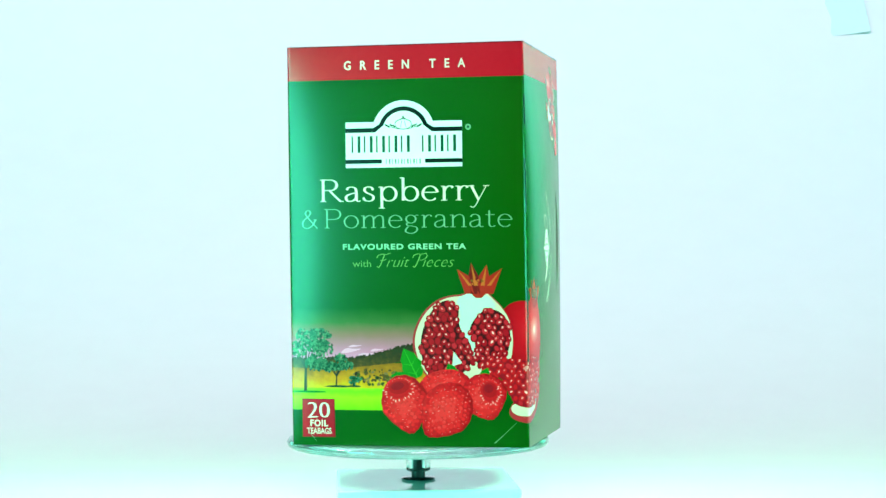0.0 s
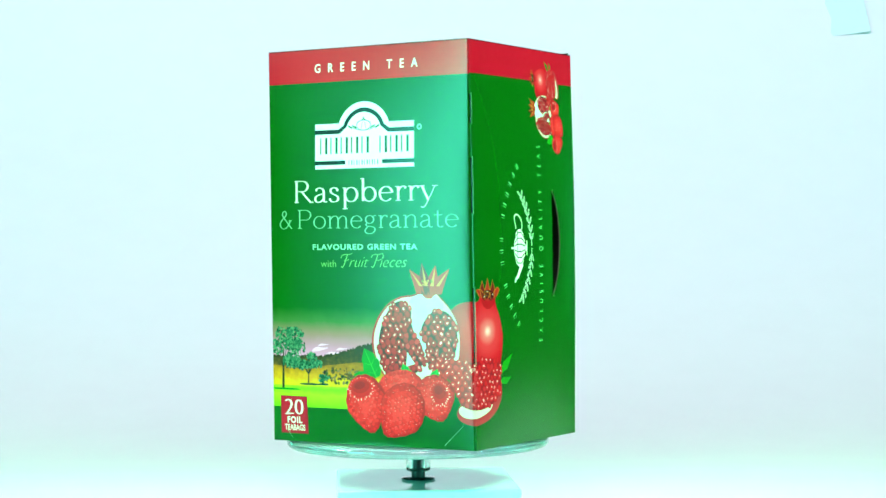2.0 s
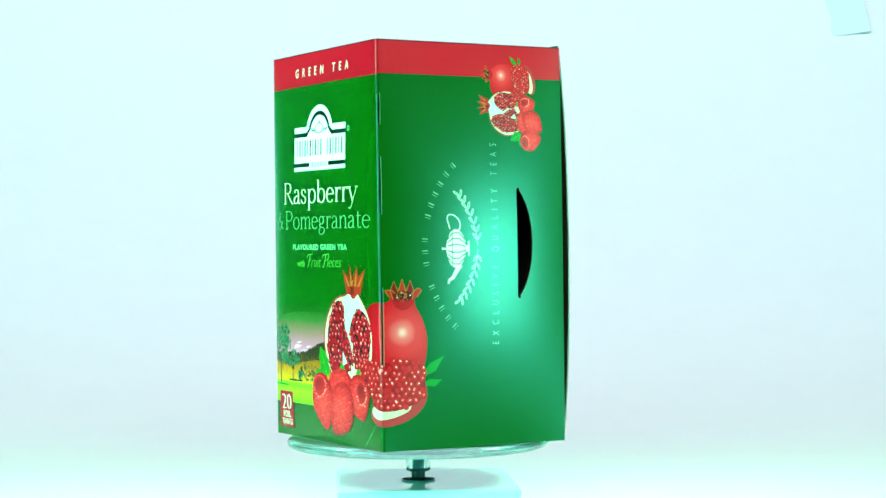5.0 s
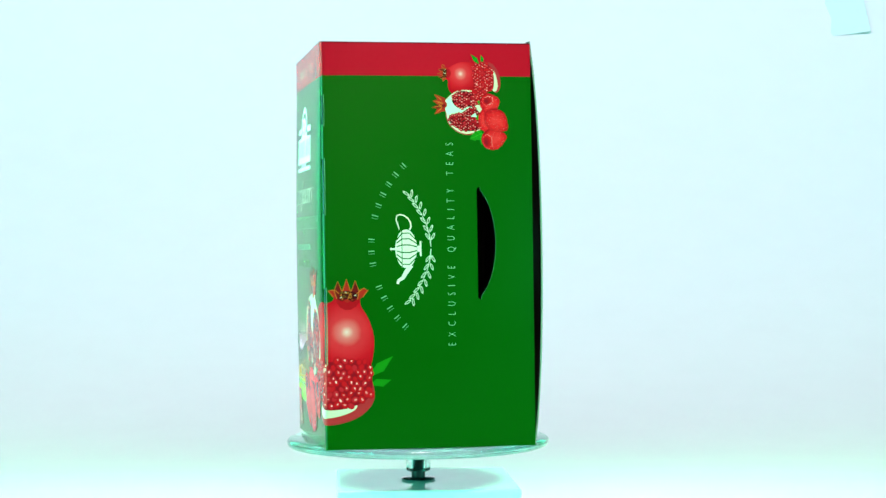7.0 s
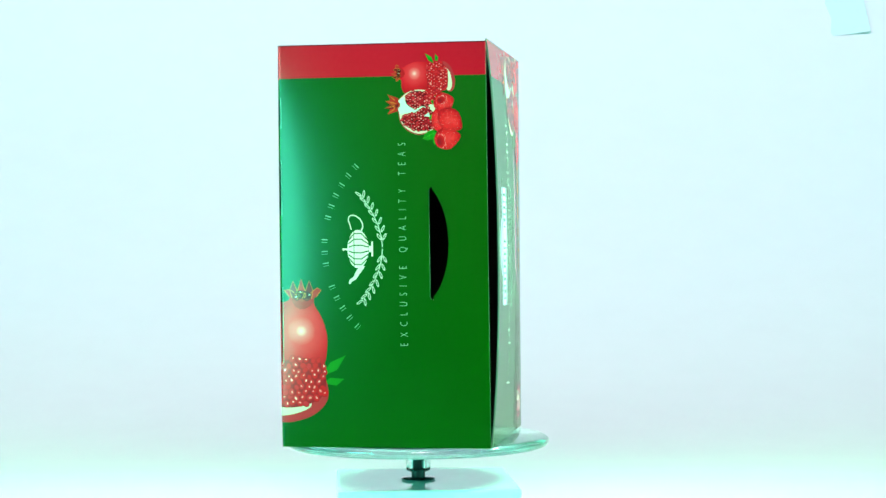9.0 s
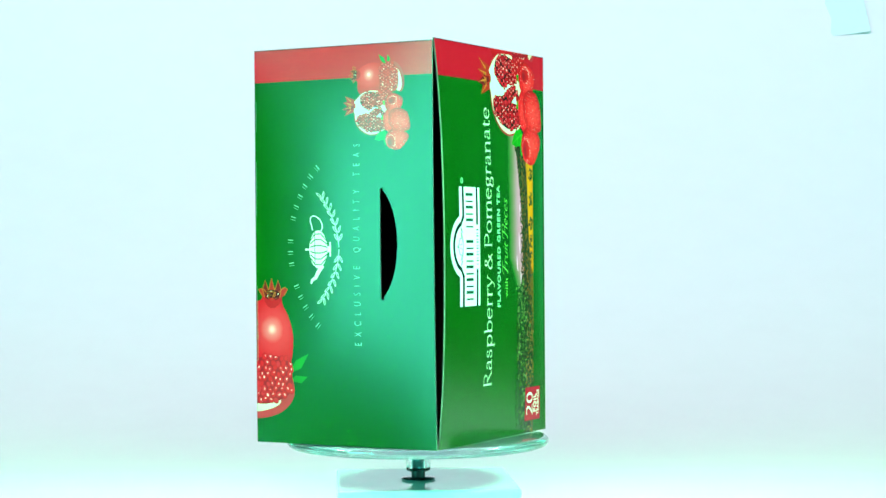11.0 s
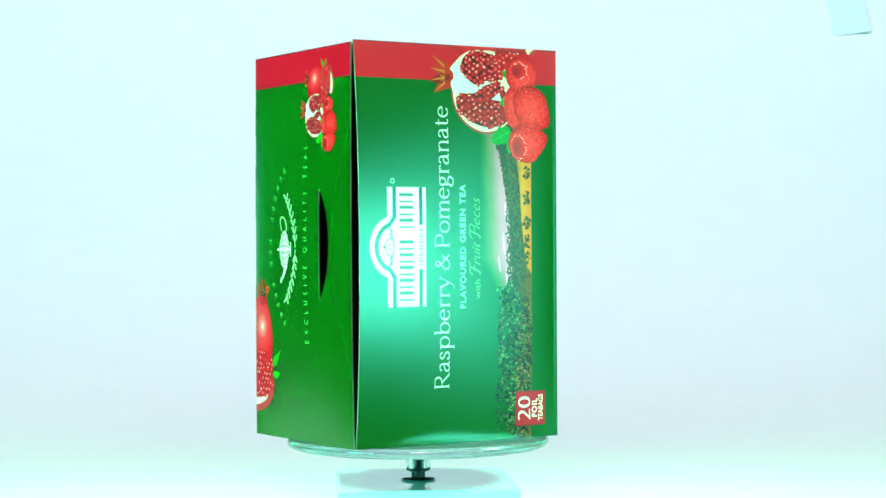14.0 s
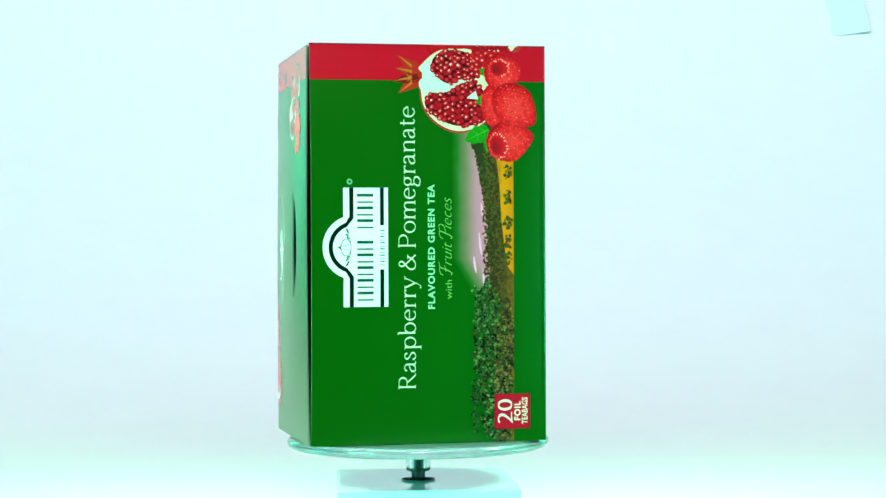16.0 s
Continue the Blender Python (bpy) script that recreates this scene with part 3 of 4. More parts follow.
def raspberry(pr, x, y, rx, ry, turn, layer, rng, skin, hollow=None):
    """A berry of packed round drupelets; hollow: where its open core is seen, in its own half widths."""
    c, s = math.cos(radians(turn)), math.sin(radians(turn))

    def at(a, b):
        return x + a * rx * c - b * ry * s, y + a * rx * s + b * ry * c

    ring = []
    for i in range(64):
        a = 2 * math.pi * i / 64
        px, py = math.cos(a), math.sin(a)
        px *= 1 - 0.46 * max(0.0, -py) ** 1.3
        k = 1 + 0.014 * math.sin(16 * a + turn)
        ring.append(at(px * k, py * k))
    pr.poly([(x + (px - x) * 1.015, y + (py - y) * 1.015) for px, py in ring], R_EDGE, layer)
    pr.poly(ring, skin, layer + 0.5)
    cell = 1.55
    row = 0
    b = -ry
    while b < ry:
        a = -rx + (row % 2) * cell / 2
        while a < rx:
            qa, qb = (a + rng.uniform(-0.2, 0.2)) / rx, (b + rng.uniform(-0.2, 0.2)) / ry
            edge = math.hypot(qa / (1 - 0.46 * max(0.0, -qb) ** 1.3), qb)
            if edge < 0.93:
                px, py = at(qa, qb)
                k = cell * 0.5 * (1.06 - 0.28 * edge ** 3) * rng.uniform(0.9, 1.08)
                pr.disc(px, py + 0.08, k, k * 0.92, R_BERRY[1] if edge < 0.45 + rng.uniform(-0.2, 0.2) else R_BERRY[0] if edge < 0.78 else R_BERRY[2], layer + 1.5 + 0.5 * (row % 2), turn, 9)
                if rng.random() < 0.55:
                    f = rng.uniform(0.07, 0.17)
                    pr.disc(px + rng.uniform(-0.2, 0.2), py + rng.uniform(0.05, 0.35), f, f * 0.8, rng.choice((SHINE, SHINE, FLECK)), layer + 3, rng.uniform(0, 90), 6)
            a += cell
        b += cell * 0.84
        row += 1
    if hollow:
        ha, hb, hr, hs = hollow
        px, py = at(ha, hb)
        pr.disc(px, py, hr * rx, hs * ry, R_BERRY[0], layer + 4, turn, 26)
        pr.disc(px, py + hs * ry * 0.04, hr * rx * 0.84, hs * ry * 0.82, R_BERRY[2], layer + 4.4, turn, 26)
        pr.disc(px, py + hs * ry * 0.16, hr * rx * 0.66, hs * ry * 0.56, R_EDGE, layer + 4.8, turn, 24)
        pr.disc(px - hr * rx * 0.10, py + hs * ry * 0.26, hr * rx * 0.42, hs * ry * 0.32, R_HOLLOW, layer + 5.2, turn, 20)
        for i in range(26):
            a = 2 * math.pi * i / 26 + rng.uniform(-0.06, 0.06)
            low = math.sin(a) < 0.25
            r, k = rng.uniform(0.80, 1.02), rng.uniform(0.16, 0.30) * (1.0 if low else 0.6)
            q = (math.cos(a) * hr * rx * r, math.sin(a) * hs * ry * r)
            pr.disc(px + q[0] * c - q[1] * s, py + q[0] * s + q[1] * c, k * 1.7, k * 0.7, FLECK if low else SHINE, layer + 6, math.degrees(a) + turn, 7)



def leaf(pr, root, tip, wide, layer, steps=7):
    """A toothed leaf with a paler midrib."""
    dx, dy = tip[0] - root[0], tip[1] - root[1]
    length = math.hypot(dx, dy)
    nx, ny = -dy / length, dx / length
    left, right = [], []
    for i in range(steps + 1):
        f = i / steps
        w = wide * math.sin(math.pi * min(1, f * 0.85 + 0.15)) ** 0.8 * (1.0 if i % 2 else 0.84)
        if i == steps:
            w = 0
        left.append((root[0] + dx * f + nx * w, root[1] + dy * f + ny * w))
        right.append((root[0] + dx * f - nx * w, root[1] + dy * f - ny * w))
    pr.poly(left + right[::-1][1:], LEAVES[0], layer)
    pr.stroke([root, ((root[0] + tip[0]) / 2, (root[1] + tip[1]) / 2), tip], 0.5, LEAVES[1], layer + 1, 0.2)
    for i in range(2, steps - 1, 2):
        for edge in (left, right):
            pr.stroke([(root[0] + dx * (i - 1) / steps, root[1] + dy * (i - 1) / steps), ((edge[i][0] * 0.8 + (root[0] + dx * i / steps) * 0.2), (edge[i][1] * 0.8 + (root[1] + dy * i / steps) * 0.2))], 0.25, LEAVES[1], layer + 1, 0.3)


def fruit_group(face, owner, x0, y0, turn, scale, seed, choose="hwslb"):
    """The still life of fruit: a cut and a whole pomegranate, a wedge, four raspberries and leaves."""
    def fresh():
        return Print(face, x0, y0, turn, scale)

    def draw(kind, name, label, drawing, *args):
        if kind in choose:
            pr = fresh()
            drawing(pr, *args)
            if pr.polys:
                pr.build(name, owner, label)

    draw("w", "printed_pomegranate", "whole red pomegranate picture", whole_pomegranate, random.Random(seed))
    draw("h", "printed_half_pomegranate", "cut pomegranate picture with dark red seeds", half_pomegranate, random.Random(seed + 1))
    draw("s", "printed_wedge", "pomegranate wedge picture", pomegranate_slice, random.Random(seed + 2))
    for root, tip, wide in (((46.5, 24.2), (41.6, 34.6), 3.9), ((45.5, 24.0), (36.6, 25.0), 2.2), ((60, 23.5), (57.6, 29.4), 2.4), ((68.5, 21.5), (71.8, 28.0), 2.2)):
        draw("l", "printed_leaf", "bright green toothed leaf picture", leaf, root, tip, wide, 24)
    for i, (x, y, rx, ry, a, lay, hollow) in enumerate(((56.2, 21.4, 9.3, 5.8, 8, 26, None), (41.9, 14.8, 8.6, 10.4, 12, 33, (-0.12, 0.55, 0.66, 0.40)), (70.2, 17.6, 8.4, 8.2, 20, 33, (0.30, 0.12, 0.46, 0.58)), (56.2, 12.4, 8.9, 11.0, -40, 41, None))):
        draw("b", "printed_raspberry", "red raspberry picture", raspberry, x, y, rx, ry, a, lay, random.Random(seed + int(x * 10)), BERRY_SKINS[i], hollow)


def clumps(pr, cx, cy, rx, ry, count, colours, layer, rng, size=(0.35, 1.0), box=None):
    for i in range(count):
        a, r = rng.uniform(0, 2 * math.pi), math.sqrt(rng.random())
        x, y = cx + math.cos(a) * r * rx, cy + math.sin(a) * r * ry
        if box and not (box[0] < x < box[2] and box[1] < y < box[3]):
            continue
        k = rng.uniform(*size)
        pr.disc(x, y, k, k * 0.7, rng.choice(colours), layer + i % 3, rng.uniform(0, 180), 6)


def logo(face, owner, x0, y0, turn):
    """The maker's plate as plain shapes: an arched white plate with dark rules and bars for its words."""
    pr = Print(face, x0, y0, turn)

    def arch(k):
        """The plate's outline, k millimetres inside its edge along the top."""
        return [(0, 16.1 - k), (9.3 + k * 0.4, 16.1 - k)] + arc(21.05, 12.4, 11.3 - k, 11.2 - k, 161, 19, 22) + [(32.8 - k * 0.4, 16.1 - k), (42.1, 16.1 - k)]

    top = arch(0.0)
    pr.poly([(-0.3, -0.3), (42.4, -0.3), (42.4, 16.4)] + [(x, y + 0.35) for x, y in top[::-1]] + [(-0.3, 16.4)], DARK_GREEN, 2)
    pr.poly([(0, 0), (42.1, 0)] + top[::-1], WHITE, 3)
    a, b = arch(2.1), arch(3.7)
    for i in range(len(a) - 1):
        pr.triangles([[a[i], a[i + 1], b[i + 1]], [a[i], b[i + 1], b[i]]], BLACK, 4)
    pr.bar(0, 1.4, 13.2, 2.9, BLACK, 4)
    pr.bar(28.8, 1.4, 42.1, 2.9, BLACK, 4)
    bars(pr, (6,), 14.4, 27.6, 1.2, 2.9, DARK_GREEN, 4, 0.2)
    bars(pr, (5, 3), 1.6, 40.7, 5.3, 11.2, DARK_GREEN, 4, 0.24)
    pot = arc(21.05, 15.2, 3.0, 1.8, 0, 360, 20)
    pr.stroke(pot, 0.25, DARK_GREEN, 4)
    pr.stroke([(18.2, 16.1), (21.05, 17.4), (23.9, 16.1)], 0.3, DARK_GREEN, 4)
    pr.disc(21.05, 17.7, 0.4, 0.4, DARK_GREEN, 4)
    for k in (-1, 1):
        stem = [(21.05 + k * d, 13.4 + 0.045 * d * d) for d in (0, 2, 4, 5.4, 6.6)]
        pr.stroke(stem, 0.3, DARK_GREEN, 4, 0.5)
        for d in (3.4, 4.4, 5.4, 6.2):
            pr.disc(21.05 + k * d, 13.5 + 0.045 * d * d + (0.5 if d < 5 else -0.4), 0.75, 0.3, DARK_GREEN, 5, 40 * k, 7)
        pr.stroke([(21.05 + k, 14.0), (21.05 + k * 0.5, 16.4)], 0.15, DARK_GREEN, 4)
    pr.build("emblem", owner, "white arched plate with dark rules and bars")
    dot = Print(face, x0, y0, turn)
    ring = arc(44.3, 13.8, 0.95, 0.95, 0, 360, 14)
    dot.disc(44.3, 13.8, 1.05, 1.05, MINT, 3, 0, 14)
    dot.disc(44.3, 13.8, 0.5, 0.5, DARK_GREEN, 4, 0, 10)
    dot.build("small_mark", owner)


def tag(face, owner, x0, y0, turn, wide, high):
    pr = Print(face, x0, y0, turn)
    pr.bar(-0.25, -0.25, wide + 0.25, high + 0.25, R_DARK, 27)
    pr.bar(0, 0, wide, high, TAG_RED, 28)
    nib_line(pr, "20", wide * 0.15, wide * 0.86, high * 0.50, high * 0.43, CREAM, 29, -0.03, 0.6)
    line(pr, "FOIL", wide * 0.23, wide * 0.79, high * 0.275, high * 0.165, CREAM, 29, 0.03, 1.15)
    line(pr, "TEABAGS", wide * 0.12, wide * 0.90, high * 0.07, high * 0.155, CREAM, 29, 0.012)
    pr.build("count_tag", owner, "small dark red square with cream lettering")


def nib_line(pr, body, x0, x1, y0, cap, material, layer, bold, nib, slant=0.0):
    """Light type drawn with a broad pen: upright strokes gain nib millimetres of weight, level ones stay fine."""
    for i in range(5):
        line(pr, body, x0 + nib * i / 4, x1 - nib + nib * i / 4, y0, cap, material, layer + i * 0.2, bold, 1.0, slant)


# Serif letters as pen strokes on a cap height of 1: (width, strokes); a stroke is its weight (1 by the stroke's slope, 0 fine) and its points.
PEN = {}


def oval(cx, cy, rx, ry, a0=90, a1=450, steps=20):
    return arc(cx, cy, rx, ry, a0, a1, steps)


def stem(x, y0, y1):
    return (1, [(x, y0), (x, (y0 + y1) / 2), (x, y1)])


def foot(x, y, left=0.11, right=0.11):
    return (0, [(x - left, y), (x + right, y)])


def arch(x0, x1):
    return (1, [(x0, 0.44), (x0 + (x1 - x0) * 0.28, 0.59), (x0 + (x1 - x0) * 0.62, 0.65), (x0 + (x1 - x0) * 0.92, 0.58), (x1, 0.44), (x1, 0.2), (x1, 0.0)])


PEN["R"] = (0.92, [stem(0.14, 0, 1), (1, [(0.14, 0.98), (0.40, 0.98)] + arc(0.42, 0.745, 0.24, 0.235, 80, -80, 10) + [(0.40, 0.51), (0.14, 0.51)]), (1, [(0.38, 0.51), (0.58, 0.26), (0.80, 0.01)]), foot(0.14, 0.015), foot(0.14, 0.985), foot(0.80, 0.015, 0.03, 0.12)])
PEN["P"] = (0.80, [stem(0.14, 0, 1), (1, [(0.14, 0.98), (0.42, 0.98)] + arc(0.44, 0.72, 0.28, 0.26, 80, -80, 10) + [(0.42, 0.46), (0.14, 0.46)]), foot(0.14, 0.015), foot(0.14, 0.985)])
PEN["a"] = (0.68, [(1, [(0.12, 0.52), (0.18, 0.62), (0.30, 0.65), (0.43, 0.60), (0.48, 0.46), (0.48, 0.20), (0.49, 0.06), (0.56, 0.01), (0.64, 0.03)]), (1, [(0.48, 0.39), (0.30, 0.35), (0.14, 0.27), (0.09, 0.15), (0.15, 0.03), (0.28, 0.01), (0.40, 0.07), (0.48, 0.18)])])
PEN["s"] = (0.60, [(1, [(0.43, 0.50), (0.38, 0.61), (0.26, 0.65), (0.14, 0.60), (0.11, 0.49), (0.19, 0.39), (0.32, 0.32), (0.44, 0.23), (0.44, 0.10), (0.35, 0.02), (0.22, 0.01), (0.12, 0.06), (0.07, 0.17)])])
PEN["p"] = (0.80, [stem(0.16, -0.32, 0.64), (1, oval(0.43, 0.325, 0.27, 0.32)), foot(0.16, -0.31), foot(0.16, 0.63, 0.12, 0.0)])
PEN["b"] = (0.80, [stem(0.16, 0.02, 1.04), (1, oval(0.43, 0.325, 0.27, 0.32)), foot(0.16, 1.03, 0.12, 0.0)])
PEN["e"] = (0.70, [(0, [(0.10, 0.37), (0.60, 0.37)]), (1, oval(0.36, 0.325, 0.27, 0.32, 8, 318, 18))])
PEN["r"] = (0.54, [stem(0.18, 0, 0.64), (1, [(0.18, 0.42), (0.25, 0.56), (0.36, 0.64), (0.46, 0.62), (0.49, 0.55)]), foot(0.18, 0.015), foot(0.18, 0.63, 0.12, 0.0)])
PEN["y"] = (0.72, [(1, [(0.10, 0.64), (0.22, 0.34), (0.36, 0.02)]), (0, [(0.64, 0.64), (0.50, 0.32), (0.36, 0.02), (0.26, -0.20), (0.16, -0.31), (0.05, -0.27)]), foot(0.10, 0.635), foot(0.64, 0.635)])
PEN["o"] = (0.76, [(1, oval(0.38, 0.325, 0.29, 0.32))])
PEN["m"] = (1.14, [stem(0.16, 0, 0.64), arch(0.16, 0.57), arch(0.57, 0.98), foot(0.16, 0.015), foot(0.57, 0.015), foot(0.98, 0.015), foot(0.16, 0.63, 0.12, 0.0)])
PEN["n"] = (0.78, [stem(0.16, 0, 0.64), arch(0.16, 0.61), foot(0.16, 0.015), foot(0.61, 0.015), foot(0.16, 0.63, 0.12, 0.0)])
PEN["g"] = (0.68, [(1, oval(0.31, 0.44, 0.20, 0.205)), (1, [(0.20, 0.27), (0.13, 0.18), (0.18, 0.10), (0.38, 0.07), (0.54, 0.01), (0.56, -0.14), (0.44, -0.27), (0.26, -0.30), (0.10, -0.22), (0.09, -0.10), (0.20, 0.05)]), (0, [(0.46, 0.58), (0.54, 0.64), (0.63, 0.63)])])
PEN["t"] = (0.48, [(1, [(0.20, 0.84), (0.20, 0.46), (0.20, 0.14), (0.25, 0.03), (0.34, 0.01), (0.44, 0.06)]), (0, [(0.05, 0.63), (0.42, 0.63)])])
PEN["&"] = (0.98, [(1, [(0.90, 0.0), (0.60, 0.34), (0.32, 0.66), (0.26, 0.82), (0.34, 0.95), (0.46, 0.96), (0.54, 0.84), (0.46, 0.68), (0.24, 0.50), (0.10, 0.30), (0.14, 0.09), (0.32, 0.0), (0.52, 0.05), (0.70, 0.24), (0.80, 0.46)]), foot(0.80, 0.46)])
PEN[" "] = (0.30, [])


def flowing(points, steps=4):
    """A smooth line through the points."""
    if len(points) < 3:
        return points
    ext = [points[0]] + points + [points[-1]]
    out = []
    for a, b, c, d in zip(ext, ext[1:], ext[2:], ext[3:]):
        for i in range(steps):
            t = i / steps
            out.append(tuple(0.5 * (2 * q + (r - p) * t + (2 * p - 5 * q + 4 * r - w) * t * t + (3 * q - p - 3 * r + w) * t ** 3) for p, q, r, w in zip(a, b, c, d)))
    return out + [points[-1]]


def pen_line(pr, body, x0, x1, y0, cap, material, layer, thick, thin):
    """A line of serif letters drawn with a broad pen: upright strokes are thick millimetres wide, level ones thin."""
    total = sum(PEN[ch][0] for ch in body)
    k, x = (x1 - x0) / (total - 0.08), x0 - 0.05 * cap
    n = 0
    for ch in body:
        wide, strokes = PEN[ch]
        for weight, points in strokes:
            path = flowing([(x + px * k, y0 + py * cap) for px, py in points], 3 if len(points) < 12 else 2)
            sides = []
            for i, (px, py) in enumerate(path):
                (ax, ay), (bx, by) = path[max(i - 1, 0)], path[min(i + 1, len(path) - 1)]
                length = math.hypot(bx - ax, by - ay) or 1.0
                dx, dy = (bx - ax) / length, (by - ay) / length
                w = (thin + weight * (thick - thin) * abs(dy) ** 1.6) / 2
                sides.append(((px - dy * w, py + dx * w), (px + dy * w, py - dx * w)))
            for (a, b), (c, d) in zip(sides, sides[1:]):
                pr.triangles([[a, b, d], [a, d, c]], material, layer + 0.15 * (n % 7))
            n += 1
        x += wide * k


def script_words(pr, x0, y0):
    """The two slanted words in fine script with swashes on their capitals."""
    nib_line(pr, "ruit", x0 + 3.6, x0 + 11.2, y0, 3.9, SCRIPT, 3, -0.021, 0.05, 0.42)
    nib_line(pr, "ieces", x0 + 16.6, x0 + 27.2, y0, 3.9, SCRIPT, 3, -0.021, 0.05, 0.42)
    for x in (x0, x0 + 13.0):
        pr.stroke([(x + 0.2, y0 + 0.3), (x + 0.8, y0 - 0.1), (x + 1.5, y0 + 0.8), (x + 2.2, y0 + 2.4), (x + 3.0, y0 + 4.3)], 0.36, SCRIPT, 3)
        pr.stroke([(x + 0.2, y0 + 3.3), (x + 0.7, y0 + 4.2), (x + 2.0, y0 + 4.6), (x + 3.6, y0 + 4.5), (x + 5.2, y0 + 4.9)], 0.30, SCRIPT, 4, 0.6)
    pr.stroke([(x0 + 1.5, y0 + 2.3), (x0 + 2.8, y0 + 2.4), (x0 + 3.7, y0 + 2.8)], 0.28, SCRIPT, 4, 0.6)
    pr.stroke([(x0 + 18.0, y0 + 4.8), (x0 + 18.5, y0 + 4.0), (x0 + 17.7, y0 + 2.9), (x0 + 16.4, y0 + 2.4), (x0 + 15.3, y0 + 2.5)], 0.28, SCRIPT, 5, 0.7)


# ---- front panel ----
pr = Print("A")
line(pr, "GREEN TEA", 21.2, 65.2, 133.4, 3.0, CREAM, 3, 0.018, 2.6)
pr.build("lettering", front, "widely spaced cream capitals")
logo("A", front, 21.7, 98.5, 0)
pr = Print("A")
pen_line(pr, "Raspberry", 12.2, 72.6, 86.6, 7.9, CREAM, 3, 0.98, 0.27)
pr.build("lettering", front, "large cream letters")
pr = Print("A")
pen_line(pr, "&", 4.9, 11.1, 77.2, 6.6, MINT, 3, 0.56, 0.22)
pen_line(pr, "Pomegranate", 13.6, 81.2, 77.2, 6.8, MINT, 3, 0.56, 0.22)
pr.build("lettering", front, "large thin mint green letters")
pr = Print("A")
line(pr, "FLAVOURED GREEN TEA", 20.2, 64.8, 69.6, 1.85, PALE_MINT, 3, 0.03, 1.15)
pr.build("lettering", front, "small bold pale mint capitals")
pr = Print("A")
line(pr, "with", 23.7, 30.4, 63.4, 2.4, SCRIPT, 3, -0.006)
script_words(pr, 32.4, 63.3)
pr.build("lettering", front, "thin slanted light green script")


def front_landscape():
    rng = random.Random(11)
    sky = Print("A", 0, 30.8)
    sky.bar(0, 0, 62, 18.2, SKY_A, 2)
    for x, y, l, w in ((18, 2.6, 9, 1.5), (24, 1.3, 9, 1.0), (21, 4.4, 6, 0.7), (29, 3.0, 6, 0.8)):
        sky.poly(smooth([(x, y - w * 0.5), (x + l * 0.5, y - w * 0.2), (x + l, y + w * 0.8), (x + l * 0.6, y + w * 0.6), (x + l * 0.3, y + w)], 2), CLOUD, 3)
    sky.build("printed_sky", front, "pink sunset sky fading into green")
    land = Print("A", 0, 12.6)
    land.bar(0, 0, 60, 8.6, LIME, 2)
    land.build("printed_meadow", front, "bright lime green meadow")
    field = Print("A", 0, 20.4)
    field.bar(0, 0, 60, 9.0, GOLD, 3)
    clumps(field, 33, 4, 11, 3, 120, EARTH, 4, rng, (0.3, 0.9), (20, 0.6, 60, 8))
    field.build("printed_field", front, "golden field with dark bushes")
    hill = Print("A", 0, 25.5)
    crest = [(0, 5.4), (12, 5.2), (17, 5.8), (22, 5.5), (28, 6.4), (34, 7.8), (40, 9.6), (47, 11.0), (60, 11)]
    hill.poly([(0, 2.2), (14, 1.4), (30, 3.0), (46, 5.0), (60, 5)] + crest[::-1], WOOD, 7)
    for (ax, ay), (bx, by) in zip(crest, crest[1:]):
        for _ in range(int((bx - ax) * 2)):
            f = rng.random()
            hill.disc(ax + (bx - ax) * f, ay + (by - ay) * f, rng.uniform(0.25, 0.6), rng.uniform(0.3, 0.7), EARTH[1], 8, 0, 6)
    hill.build("printed_hill", front, "dark wooded ridge")
    for x, y0, y1, cx, cy, rx, ry, count in ((5.3, 19.3, 34, 5.8, 35.0, 9.4, 8.6, 560), (16.8, 21.3, 28, 16.6, 28.0, 6.0, 4.6, 190), (23.0, 21.4, 22.6, 23.2, 23.0, 3.2, 1.8, 60)):
        tree = Print("A")
        tree.stroke([(x - 0.1, y0), (x + 0.15, (y0 + y1) / 2), (x + 0.4, y1)], 1.2 if count > 300 else 0.6, TRUNK, 9, 0.5)
        for k in (-1, 1, -0.5, 0.6):
            tree.stroke([(x + 0.1, y0 + (y1 - y0) * 0.5), (x + k * rx * 0.3, cy - ry * 0.2), (x + k * rx * 0.6, cy + ry * 0.2)], 0.5, TRUNK, 9, 0.3)
        for k in range(7):
            a, r = rng.uniform(0, 6.28), rng.uniform(0.2, 0.78)
            clumps(tree, cx + math.cos(a) * rx * r, cy + math.sin(a) * ry * r, rx * 0.42, ry * 0.32, count // 5, FOLIAGE, 10, rng, (0.25, 0.8))
        tree.poly(smooth([(x - rx * 0.8, y0 - 0.6), (x + rx * 0.9, y0 - 0.7), (x + rx * 0.7, y0 + 0.1), (x - rx * 0.5, y0 + 0.1)], 1), FOLIAGE[2] if count < 300 else LEAVES[0], 9)
        tree.build("printed_tree", front, "dark green tree picture")


front_landscape()
fruit_group("A", front, 0, 0, 0, 1.0, 40)
tag("A", front, 4.1, 3.1, 0, 11.6, 13.2)
for points, lay in (([(73.5, 1.4), (77, 4.6), (81.5, 8.8)], 4), ([(6.5, 4.4), (7.8, 2.8), (9.0, 1.2)], 31)):
    crease = Print("A")
    crease.stroke(points, 0.2, MINT, lay, 0.3)
    crease.build("crease", front, "fine pale crease in the card")

# ---- side panel ----
fruit_group("B", side, -W, 0, 0, 1.0, 40, "ws")
fruit_group("B", side, 67.5, 89.6, 90, 0.443, 70)


